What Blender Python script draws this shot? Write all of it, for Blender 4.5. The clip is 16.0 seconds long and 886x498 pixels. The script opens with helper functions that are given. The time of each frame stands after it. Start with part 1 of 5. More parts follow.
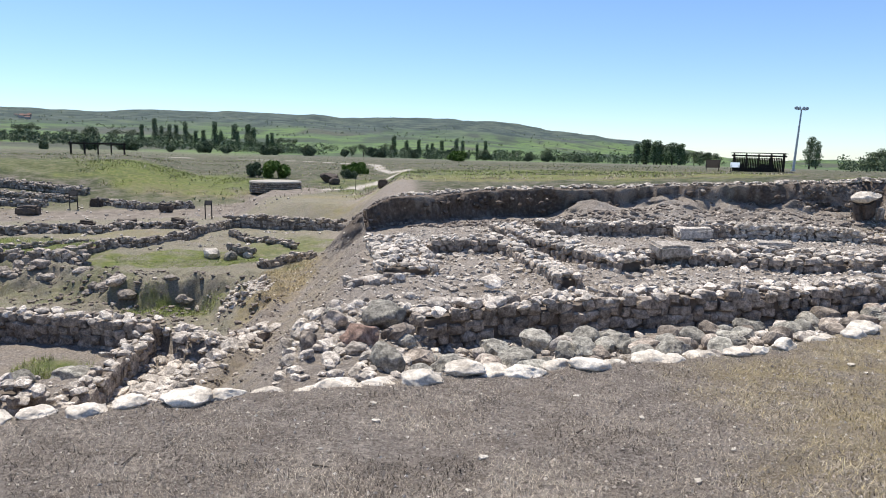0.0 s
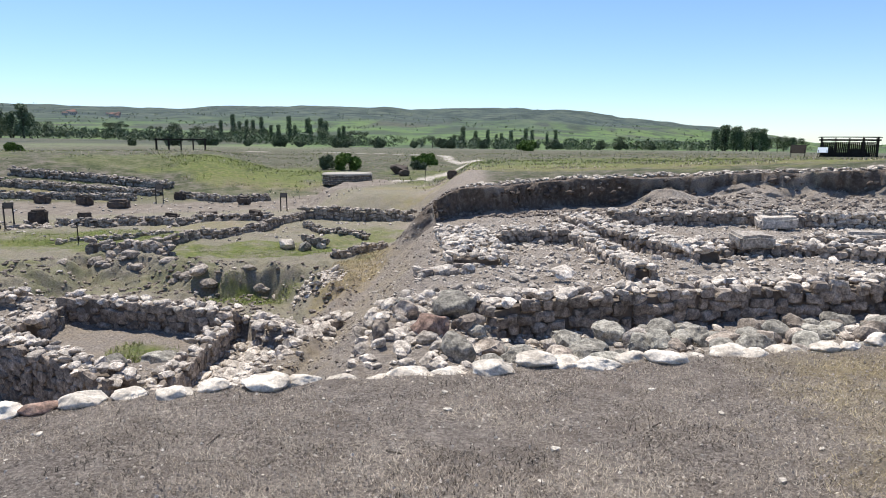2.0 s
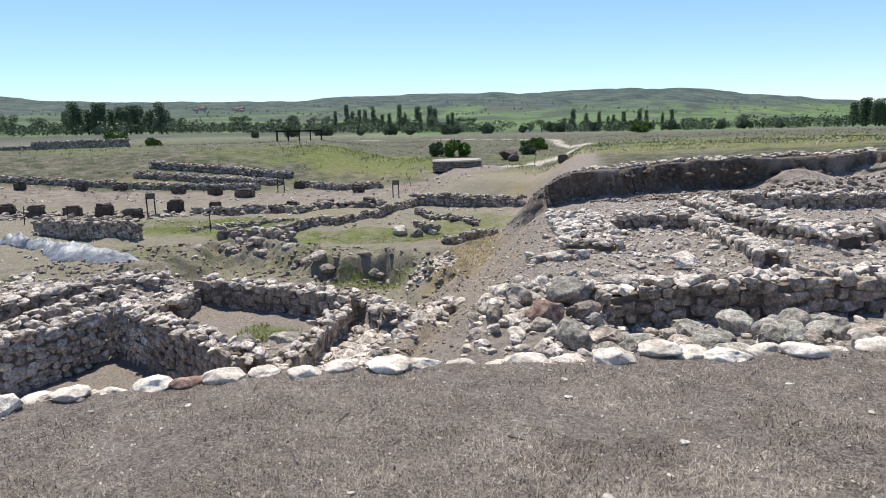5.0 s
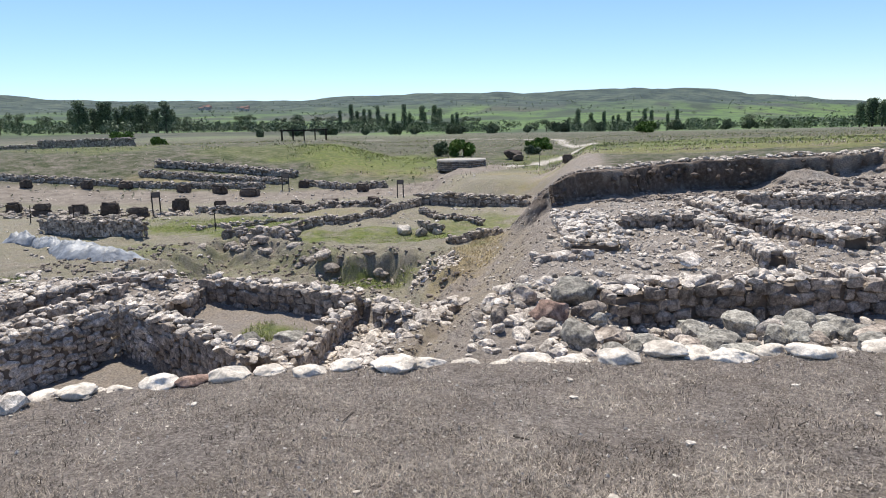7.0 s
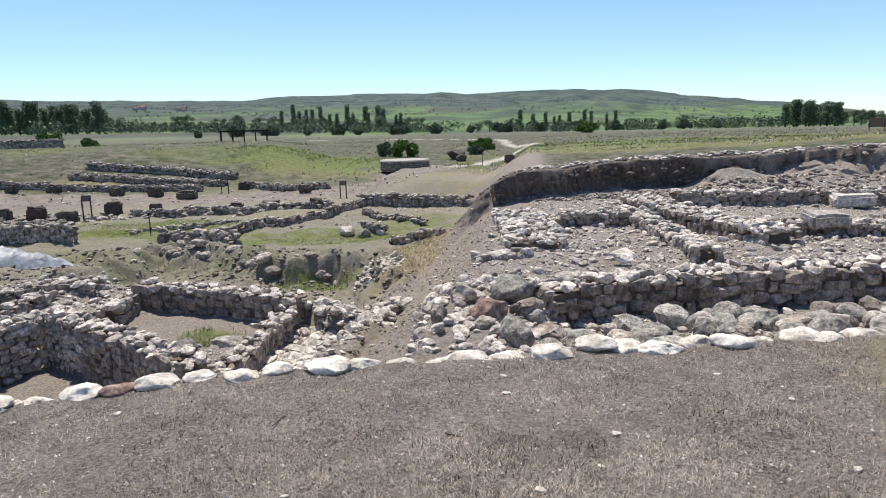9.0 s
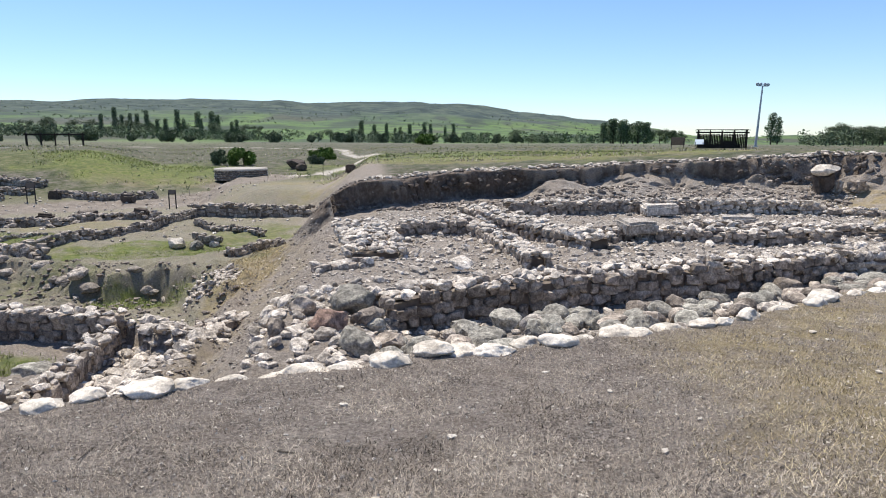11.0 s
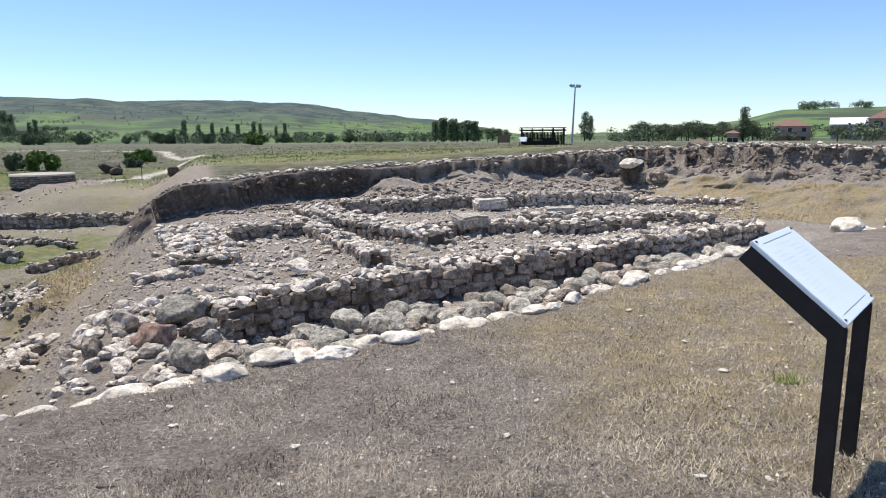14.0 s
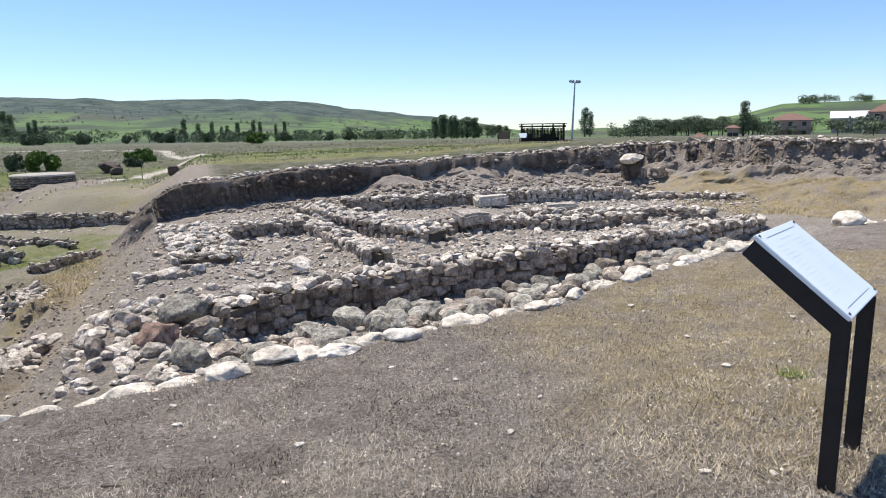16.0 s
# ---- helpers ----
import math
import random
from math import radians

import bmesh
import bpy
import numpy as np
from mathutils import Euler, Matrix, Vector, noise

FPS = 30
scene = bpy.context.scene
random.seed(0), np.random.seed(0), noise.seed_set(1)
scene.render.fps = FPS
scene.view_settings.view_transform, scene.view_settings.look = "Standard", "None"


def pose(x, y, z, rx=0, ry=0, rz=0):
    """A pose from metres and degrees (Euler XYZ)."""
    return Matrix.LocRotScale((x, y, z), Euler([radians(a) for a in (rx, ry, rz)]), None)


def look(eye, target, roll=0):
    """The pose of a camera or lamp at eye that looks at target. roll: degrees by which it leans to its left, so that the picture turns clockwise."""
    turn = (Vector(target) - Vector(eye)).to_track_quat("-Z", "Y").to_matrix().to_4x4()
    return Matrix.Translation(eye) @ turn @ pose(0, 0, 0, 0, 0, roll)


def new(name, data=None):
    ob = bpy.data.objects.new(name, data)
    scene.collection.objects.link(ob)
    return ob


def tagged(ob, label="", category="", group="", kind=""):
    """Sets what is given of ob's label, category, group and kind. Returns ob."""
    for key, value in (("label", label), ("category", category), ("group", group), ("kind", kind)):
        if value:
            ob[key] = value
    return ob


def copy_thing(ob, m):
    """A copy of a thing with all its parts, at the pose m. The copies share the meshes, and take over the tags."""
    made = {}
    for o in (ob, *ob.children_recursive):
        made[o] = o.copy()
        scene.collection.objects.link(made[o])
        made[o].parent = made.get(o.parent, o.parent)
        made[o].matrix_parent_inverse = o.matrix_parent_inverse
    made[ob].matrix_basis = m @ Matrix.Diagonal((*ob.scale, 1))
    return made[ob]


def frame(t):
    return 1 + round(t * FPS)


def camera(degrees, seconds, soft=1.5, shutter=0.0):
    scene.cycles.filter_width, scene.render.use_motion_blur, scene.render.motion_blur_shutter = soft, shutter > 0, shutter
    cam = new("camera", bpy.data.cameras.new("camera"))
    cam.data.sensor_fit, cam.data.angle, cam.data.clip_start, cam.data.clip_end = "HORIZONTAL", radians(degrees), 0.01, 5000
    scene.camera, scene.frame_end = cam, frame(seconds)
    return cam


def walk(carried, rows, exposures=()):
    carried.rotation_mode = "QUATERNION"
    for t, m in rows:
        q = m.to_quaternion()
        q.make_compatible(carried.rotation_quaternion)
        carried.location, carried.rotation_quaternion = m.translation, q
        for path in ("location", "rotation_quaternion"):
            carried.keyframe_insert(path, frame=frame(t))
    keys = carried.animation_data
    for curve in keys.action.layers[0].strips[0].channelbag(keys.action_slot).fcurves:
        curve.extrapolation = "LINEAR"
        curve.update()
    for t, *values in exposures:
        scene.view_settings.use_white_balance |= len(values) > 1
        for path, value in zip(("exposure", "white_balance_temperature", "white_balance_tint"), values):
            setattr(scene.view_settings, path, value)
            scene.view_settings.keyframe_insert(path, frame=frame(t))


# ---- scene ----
cam = camera(67.97, 16.0, soft=1.0)
walk(cam, [
    (0.0, pose(-0.000, -0.000, 1.650, 81.40, -1.30, -0.00)),
    (0.5, pose(-0.024, -0.017, 1.652, 81.30, -1.21, 1.38)),
    (1.0, pose(-0.041, -0.023, 1.652, 81.17, -0.93, 3.38)),
    (1.5, pose(-0.042, -0.010, 1.651, 80.85, -0.76, 4.63)),
    (2.0, pose(-0.014, -0.000, 1.646, 80.50, -0.28, 5.93)),
    (2.5, pose(-0.002, 0.009, 1.646, 80.35, -0.26, 7.51)),
    (3.0, pose(-0.019, -0.006, 1.648, 80.21, -0.30, 9.71)),
    (3.5, pose(-0.053, -0.011, 1.653, 79.97, 0.31, 11.50)),
    (4.0, pose(-0.084, -0.004, 1.650, 79.57, 0.99, 13.25)),
    (4.5, pose(-0.089, -0.006, 1.648, 79.40, 1.57, 14.90)),
    (7.0, pose(-0.100, -0.011, 1.648, 79.33, 1.34, 15.59)),
    (7.5, pose(-0.079, -0.021, 1.655, 79.40, 1.51, 16.09)),
    (8.0, pose(-0.059, -0.004, 1.646, 79.54, 1.72, 16.79)),
    (8.5, pose(-0.036, 0.006, 1.639, 79.50, 2.02, 16.90)),
    (9.0, pose(-0.001, 0.003, 1.640, 79.26, 1.39, 10.80)),
    (9.5, pose(0.013, 0.001, 1.637, 79.23, 1.28, 6.28)),
    (12.0, pose(0.066, 0.095, 1.597, 80.64, -1.26, -9.35)),
    (12.5, pose(0.052, 0.082, 1.597, 80.56, -1.49, -13.16)),
    (13.0, pose(0.087, 0.111, 1.593, 80.32, -1.07, -16.23)),
    (13.5, pose(0.089, 0.127, 1.588, 80.10, -0.06, -16.46)),
    (14.0, pose(0.079, 0.126, 1.590, 79.92, 0.34, -16.96)),
    (14.5, pose(0.080, 0.120, 1.588, 79.70, 0.62, -17.99)),
    (15.0, pose(0.070, 0.130, 1.590, 79.60, 0.88, -17.79)),
    (15.5, pose(0.076, 0.130, 1.587, 79.53, 0.82, -17.48)),
    (16.0, pose(0.071, 0.131, 1.589, 79.66, 0.81, -16.98)),
])
EYE = 1.65

# ---- light ----
SUN_AZ, SUN_EL = -31.0, 66.0      # degrees; azimuth from +y towards +x
world = bpy.data.worlds.new("sky")
scene.world = world
world.use_nodes = True
wn = world.node_tree.nodes
sky = wn.new("ShaderNodeTexSky")
sky.sky_type, sky.sun_disc = "NISHITA", False
sky.sun_elevation, sky.sun_rotation = radians(SUN_EL), radians(SUN_AZ)
sky.altitude, sky.air_density, sky.dust_density, sky.ozone_density = 900.0, 1.0, 0.15, 3.0
bg = wn["Background"]
bg.inputs["Strength"].default_value = 0.125
cool = wn.new("ShaderNodeMix")
cool.data_type, cool.blend_type = "RGBA", "MULTIPLY"
cool.inputs["Factor"].default_value = 1.0
cool.inputs[7].default_value = (0.85, 0.955, 1.11, 1)
world.node_tree.links.new(sky.outputs[0], cool.inputs[6])
world.node_tree.links.new(cool.outputs[2], bg.inputs[0])
sun_data = bpy.data.lights.new("sun", "SUN")
sun_data.energy, sun_data.angle, sun_data.color = 5.0, radians(0.55), (1.0, 0.94, 0.845)
sun = new("sun", sun_data)
sd = Vector((math.sin(radians(SUN_AZ)) * math.cos(radians(SUN_EL)), math.cos(radians(SUN_AZ)) * math.cos(radians(SUN_EL)), math.sin(radians(SUN_EL))))
sun.matrix_world = look(sd * 60, (0, 0, 0))
scene.view_settings.exposure = 0.24


# ---- materials ----
def material(name, stops, scale=6.0, detail=6.0, rough=0.9, bump=0.3, bump_scale=30.0, metal=0.0, spread=0.0, island=False, coarse=0.0, spec=0.3, mottle=0.0):
    """Noise between colour stops, a second noise for relief, and piece-to-piece spread."""
    m = bpy.data.materials.new(name)
    m.use_nodes = True
    t, l = m.node_tree.nodes, m.node_tree.links
    b = t["Principled BSDF"]
    b.inputs["Roughness"].default_value, b.inputs["Metallic"].default_value = rough, metal
    b.inputs["Specular IOR Level"].default_value = spec
    geo = t.new("ShaderNodeNewGeometry")
    n = t.new("ShaderNodeTexNoise")
    n.inputs["Scale"].default_value, n.inputs["Detail"].default_value = scale, detail
    n.inputs["Roughness"].default_value = 0.62
    l.new(geo.outputs["Position"], n.inputs["Vector"])
    ramp = t.new("ShaderNodeValToRGB")
    e = ramp.color_ramp.elements
    while len(e) < len(stops):
        e.new(0.5)
    for i, c in enumerate(stops):
        e[i].position, e[i].color = 0.3 + 0.42 * i / max(1, len(stops) - 1), (*c, 1)
    fac = n.outputs["Fac"]
    if coarse:
        n3 = t.new("ShaderNodeTexNoise")
        n3.inputs["Scale"].default_value, n3.inputs["Detail"].default_value = coarse, 3.0
        l.new(geo.outputs["Position"], n3.inputs["Vector"])
        mix = t.new("ShaderNodeMix")
        mix.inputs["Factor"].default_value = 0.45
        l.new(fac, mix.inputs["A"]), l.new(n3.outputs["Fac"], mix.inputs["B"])
        fac = mix.outputs["Result"]
    l.new(fac, ramp.inputs["Fac"])
    out = ramp.outputs["Color"]
    if spread:
        src = geo.outputs["Random Per Island"]
        if not island:
            src = t.new("ShaderNodeObjectInfo").outputs["Random"]
        mr = t.new("ShaderNodeMapRange")
        mr.inputs["To Min"].default_value, mr.inputs["To Max"].default_value = 1 - spread, 1 + spread
        l.new(src, mr.inputs["Value"])
        hsv = t.new("ShaderNodeHueSaturation")
        l.new(out, hsv.inputs["Color"]), l.new(mr.outputs[0], hsv.inputs["Value"])
        out = hsv.outputs["Color"]
    if mottle:
        # lichen and weathering: sharp pale and dark blotches at two sizes
        for k, (size, lo, hi) in enumerate(((scale * 2.2, 0.42, 0.56), (scale * 9.0, 0.40, 0.60))):
            nm = t.new("ShaderNodeTexNoise")
            nm.inputs["Scale"].default_value, nm.inputs["Detail"].default_value, nm.inputs["Roughness"].default_value = size, 7.0, 0.72
            l.new(geo.outputs["Position"], nm.inputs["Vector"])
            mm = t.new("ShaderNodeMapRange")
            mm.inputs["From Min"].default_value, mm.inputs["From Max"].default_value = lo, hi
            mm.inputs["To Min"].default_value, mm.inputs["To Max"].default_value = 1 - mottle, 1 + mottle * 0.55
            l.new(nm.outputs["Fac"], mm.inputs["Value"])
            hm = t.new("ShaderNodeHueSaturation")
            l.new(out, hm.inputs["Color"]), l.new(mm.outputs[0], hm.inputs["Value"])
            out = hm.outputs["Color"]
    l.new(out, b.inputs["Base Color"])
    if bump:
        n2 = t.new("ShaderNodeTexNoise")
        n2.inputs["Scale"].default_value, n2.inputs["Detail"].default_value = bump_scale, 5.0
        l.new(geo.outputs["Position"], n2.inputs["Vector"])
        bp = t.new("ShaderNodeBump")
        bp.inputs["Strength"].default_value, bp.inputs["Distance"].default_value = bump, 0.4 / bump_scale
        l.new(n2.outputs["Fac"], bp.inputs["Height"]), l.new(bp.outputs[0], b.inputs["Normal"])
    return m


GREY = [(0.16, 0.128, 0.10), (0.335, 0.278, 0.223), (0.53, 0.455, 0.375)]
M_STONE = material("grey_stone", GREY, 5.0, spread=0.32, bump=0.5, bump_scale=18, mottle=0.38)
M_RUBBLE = material("rubble_stone", [(0.28, 0.238, 0.195), (0.53, 0.465, 0.39), (0.78, 0.70, 0.60)], 7.0, spread=0.35, island=True, bump=0.4, bump_scale=25, mottle=0.38)
M_DARK = material("dark_rubble_stone", [(0.17, 0.142, 0.115), (0.35, 0.30, 0.248), (0.58, 0.51, 0.43)], 6.0, spread=0.4, island=True, bump=0.5, bump_scale=20, mottle=0.38)
M_PALE = material("pale_limestone", [(0.42, 0.36, 0.29), (0.67, 0.595, 0.495), (0.82, 0.745, 0.64)], 5.0, spread=0.15, bump=0.5, bump_scale=16, mottle=0.22)
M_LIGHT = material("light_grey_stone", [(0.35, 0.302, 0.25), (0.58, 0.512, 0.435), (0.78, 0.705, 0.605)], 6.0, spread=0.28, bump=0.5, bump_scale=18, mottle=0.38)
M_RED = material("red_sandstone", [(0.17, 0.115, 0.09), (0.29, 0.19, 0.145), (0.40, 0.30, 0.235)], 6.0, bump=0.5, bump_scale=18, mottle=0.38)
M_BOULDER = material("lichened_boulder", [(0.17, 0.155, 0.13), (0.33, 0.305, 0.255), (0.50, 0.475, 0.395)], 4.0, spread=0.22, bump=0.6, bump_scale=12, coarse=1.2, mottle=0.42)
M_CORE = material("wall_earth_core", [(0.10, 0.08, 0.065), (0.20, 0.165, 0.13)], 8.0, bump=0.5, bump_scale=20)
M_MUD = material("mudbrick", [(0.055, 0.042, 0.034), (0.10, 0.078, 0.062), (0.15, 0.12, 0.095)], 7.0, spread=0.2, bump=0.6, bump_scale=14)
M_BLACK = material("black_painted_steel", [(0.010, 0.009, 0.010), (0.022, 0.019, 0.020)], 9.0, rough=0.5, bump=0.1, spec=0.4)
M_PANEL = material("white_print_panel", [(0.80, 0.86, 0.88), (0.86, 0.91, 0.92)], 2.0, rough=0.22, bump=0.0, spec=0.5)
M_PRINT = material("faded_grey_print", [(0.77, 0.83, 0.85), (0.82, 0.875, 0.89)], 40.0, rough=0.22, bump=0.0, spec=0.5)
M_RULE = material("dark_print_rule", [(0.10, 0.14, 0.15), (0.2, 0.24, 0.25)], 30.0, rough=0.3, bump=0.0)
M_CLOD = material("brown_earth_clods", [(0.14, 0.115, 0.092), (0.24, 0.20, 0.165), (0.34, 0.29, 0.24)], 6.0, spread=0.25, island=True, bump=0.6, bump_scale=14, mottle=0.35)
M_GRIT = material("dry_earth_crumbs", [(0.20, 0.168, 0.14), (0.32, 0.272, 0.23), (0.46, 0.40, 0.345)], 6.0, spread=0.4, island=True, bump=0.0)
M_TARP = material("grey_plastic_sheet", [(0.13, 0.142, 0.155), (0.24, 0.255, 0.27), (0.40, 0.41, 0.42)], 3.0, rough=0.55, bump=0.6, bump_scale=7, spec=0.5)
M_WOOD = material("dark_weathered_wood", [(0.020, 0.016, 0.013), (0.05, 0.04, 0.03)], 12.0, bump=0.4)
M_STEEL = material("galvanised_steel", [(0.35, 0.37, 0.39), (0.5, 0.52, 0.54)], 8.0, rough=0.45, metal=0.6, bump=0.1)
M_CONCRETE = material("pale_concrete", [(0.30, 0.27, 0.23), (0.46, 0.42, 0.36)], 3.0, bump=0.4)
M_GRASS_DRY = material("dry_grass", [(0.24, 0.198, 0.155), (0.42, 0.355, 0.28), (0.60, 0.515, 0.405)], 1.6, spread=0.45, island=True, bump=0.0, rough=0.8)
M_STRAW = material("straw_grass", [(0.30, 0.235, 0.13), (0.47, 0.385, 0.225), (0.62, 0.53, 0.34)], 1.6, spread=0.35, island=True, bump=0.0, rough=0.8)
M_GRASS_DARK = material("dark_plant_litter", [(0.045, 0.036, 0.028), (0.10, 0.082, 0.066), (0.19, 0.16, 0.13)], 1.6, spread=0.5, island=True, bump=0.0, rough=0.9)
M_GRASS_GREEN = material("green_grass", [(0.15, 0.19, 0.05), (0.23, 0.265, 0.075), (0.36, 0.35, 0.14)], 1.2, spread=0.35, island=True, bump=0.0, rough=0.7)
M_LEAF = material("tree_leaves", [(0.075, 0.10, 0.055), (0.115, 0.15, 0.08), (0.165, 0.20, 0.11)], 0.5, spread=0.45, island=True, bump=0.0, rough=0.7)
M_LEAF_DARK = material("dark_poplar_leaves", [(0.07, 0.105, 0.058), (0.11, 0.155, 0.082), (0.155, 0.20, 0.105)], 0.5, spread=0.45, island=True, bump=0.0, rough=0.7)
M_LEAF_BRIGHT = material("bright_bush_leaves", [(0.05, 0.10, 0.015), (0.09, 0.16, 0.025), (0.15, 0.22, 0.04)], 0.8, spread=0.4, island=True, bump=0.0, rough=0.7)
M_BARK = material("bark", [(0.05, 0.04, 0.03), (0.12, 0.10, 0.08)], 5.0)
M_ROOF = material("red_roof_tiles", [(0.15, 0.082, 0.066), (0.22, 0.13, 0.105), (0.28, 0.185, 0.15)], 3.0)
M_PLASTER = material("pale_plaster", [(0.42, 0.37, 0.32), (0.58, 0.53, 0.46)], 0.8)
M_PINK = material("pink_plaster", [(0.34, 0.24, 0.20), (0.46, 0.34, 0.28)], 0.8)
M_METAL_ROOF = material("white_sheet_roof", [(0.68, 0.69, 0.70), (0.8, 0.8, 0.8)], 0.6, rough=0.5, bump=0.0)
M_GLASS = material("dark_window_glass", [(0.015, 0.018, 0.02), (0.03, 0.035, 0.04)], 1.0, rough=0.1, bump=0.0, spec=0.5)


# ---- helpers of this scene ----
def mesh_object(name, verts, faces, mat, parent=None, smooth=False):
    me = bpy.data.meshes.new(name)
    me.from_pydata(verts, [], faces)
    me.materials.append(mat)
    if smooth:
        me.polygons.foreach_set("use_smooth", [True] * len(me.polygons))
    me.update()
    ob = new(name, me)
    ob.parent = parent
    return ob


def tri_mesh(name, verts, tris, mat):
    """A mesh from numpy arrays of corners and triangles."""
    me = bpy.data.meshes.new(name)
    me.vertices.add(len(verts)), me.loops.add(tris.size), me.polygons.add(len(tris))
    me.vertices.foreach_set("co", np.ascontiguousarray(verts, dtype=np.float32).ravel())
    me.loops.foreach_set("vertex_index", np.ascontiguousarray(tris, dtype=np.int32).ravel())
    me.polygons.foreach_set("loop_start", np.arange(0, tris.size, 3, dtype=np.int32))
    me.polygons.foreach_set("use_smooth", np.zeros(len(tris), bool))
    me.update(calc_edges=True)
    me.materials.append(mat)
    return me


def part(name, bm, mat, parent, label=""):
    me = bpy.data.meshes.new(name)
    bm.to_mesh(me)
    bm.free()
    me.materials.append(mat)
    ob = new(name, me)
    ob.parent = parent
    return tagged(ob, label)


def box(sx, sy, sz, m=None, bevel=0.0, bm=None):
    """A box on its base, bevelled, added to bm."""
    bm = bm or bmesh.new()
    got = bmesh.ops.create_cube(bm, size=1.0)["verts"]
    bmesh.ops.transform(bm, matrix=(m or Matrix()) @ Matrix.Translation((0, 0, sz / 2)) @ Matrix.Diagonal((sx, sy, sz, 1)), verts=got)
    if bevel:
        edges = list({e for v in got for e in v.link_edges})
        bmesh.ops.bevel(bm, geom=edges, offset=bevel, segments=2, affect="EDGES")
    return bm


def rod(r1, r2, h, m=None, seg=10, bm=None):
    bm = bm or bmesh.new()
    got = bmesh.ops.create_cone(bm, cap_ends=True, segments=seg, radius1=r1, radius2=r2, depth=h)["verts"]
    bmesh.ops.transform(bm, matrix=(m or Matrix()) @ Matrix.Translation((0, 0, h / 2)), verts=got)
    return bm


def empty(name, m, label, category, group=""):
    ob = new(name)
    ob.matrix_world = m
    return tagged(ob, label, category, group)


RNG = np.random.default_rng(7)
LAT = RNG.random((256, 256))


def value_noise(x, y):
    xi, yi = np.floor(x).astype(int), np.floor(y).astype(int)
    u, v = x - xi, y - yi
    u, v = u * u * (3 - 2 * u), v * v * (3 - 2 * v)
    a, b, c, d = LAT[xi % 256, yi % 256], LAT[(xi + 1) % 256, yi % 256], LAT[xi % 256, (yi + 1) % 256], LAT[(xi + 1) % 256, (yi + 1) % 256]
    return (a * (1 - u) + b * u) * (1 - v) + (c * (1 - u) + d * u) * v - 0.5


def fbm(x, y, octaves=4):
    s, amp = 0.0, 1.0
    for k in range(octaves):
        s = s + amp * value_noise(x * 2 ** k + 17.3 * k, y * 2 ** k + 9.1 * k)
        amp *= 0.5
    return s


def smooth(t):
    t = np.clip(t, 0, 1)
    return t * t * (3 - 2 * t)


def line_dist(x, y, pts, closed=False):
    best = np.full(np.shape(x), 1e9)
    for (ax, ay), (bx, by) in zip(pts, pts[1:] + ([pts[0]] if closed else [])):
        dx, dy = bx - ax, by - ay
        k = np.clip(((x - ax) * dx + (y - ay) * dy) / (dx * dx + dy * dy), 0, 1)
        best = np.minimum(best, np.hypot(x - ax - k * dx, y - ay - k * dy))
    return best


def inside(x, y, pts):
    odd = np.zeros(np.shape(x), bool)
    for (ax, ay), (bx, by) in zip(pts, pts[1:] + [pts[0]]):
        if ay != by:
            odd ^= ((ay > y) != (by > y)) & (x < (bx - ax) * (y - ay) / (by - ay) + ax)
    return odd


def outside_dist(x, y, pts):
    """Distance from a polygon, negative within it."""
    d = line_dist(x, y, pts, True)
    return np.where(inside(x, y, pts), -d, d)


# ---- the ground: near bank, terrace, valley, plateau, plain and hills in one sheet ----
EDGE = [(-40, -10), (-8, 1.2), (-4.3, 3.3), (-3.1, 4.1), (-1.2, 4.8), (0.9, 5.5), (3.2, 6.1), (4.5, 6.9), (6.4, 7.8), (10.5, 9.1), (14, 9.6), (40, 11)]
BANK = [(-2.5, 21.3), (-1.8, 22.4), (2, 26.6), (5, 27.4), (9, 27.2), (14, 26), (17.7, 24.3), (18.9, 21.1), (19.9, 18.3), (21, 16.9), (23, 12)]
TERRACE = [(-1.5, 4.5), (-1.7, 7.5), (-2.0, 10), (-1.8, 13), (-2.1, 18.4)] + BANK + [(22, 9), (10, 7), (4, 5), (0, 4)]
PLATEAU = BANK + [(25, 10), (120, 10), (200, 300), (-10, 300), (-4, 70), (-3.2, 46), (-3.0, 36), (-2.6, 28)]
FRONT_WALL = [(-0.55, 10.15), (-0.2, 10.4), (0.6, 10.9), (1.7, 11.3), (4.2, 12.2), (7, 12.9), (9, 13.6), (13.6, 14.8)]
HOUSES = [(-17, 5), (-17, 13.5), (-12.5, 14.8), (-6.3, 13.4), (-5.2, 13.6), (-3.9, 12.4), (-3.5, 9), (-3.2, 4), (-8, 0)]
ROOM_A = [(-10.75, 11.2), (-7.85, 9.9), (-5.7, 8.75), (-4.9, 5.5), (-11.2, 3.5)]
ROOM_B = [(-10.2, 14.0), (-9.2, 13.95), (-7.0, 13.55), (-6.1, 13.2), (-6.1, 10.6), (-7.9, 10.6), (-9.9, 11.6)]
LANE = [(-5.85, 13.3), (-4.15, 12.3), (-4.3, 10.6), (-4.55, 9), (-5.85, 9)]
RISE = [(-10.5, 36.5), (-5.5, 34.0), (-2.5, 33.5), (-2, 52), (-15, 56), (-14, 43)]
CELL = [(-13.0, 8.5), (-13.0, 12.6), (-12.25, 12.8), (-12.1, 8.5)]
SCARP = [(-15.0, 19.0), (-15.5, 21.0), (-15.4, 22.2), (-13.4, 21.7), (-12.4, 22.0), (-10.9, 20.7), (-9.4, 19.9), (-7.7, 20.6), (-5.9, 19.9), (-4.9, 18.0)]
BASIN = SCARP + [(-4.0, 16), (-3.6, 13), (-12, 13.5), (-14.0, 15.5)]


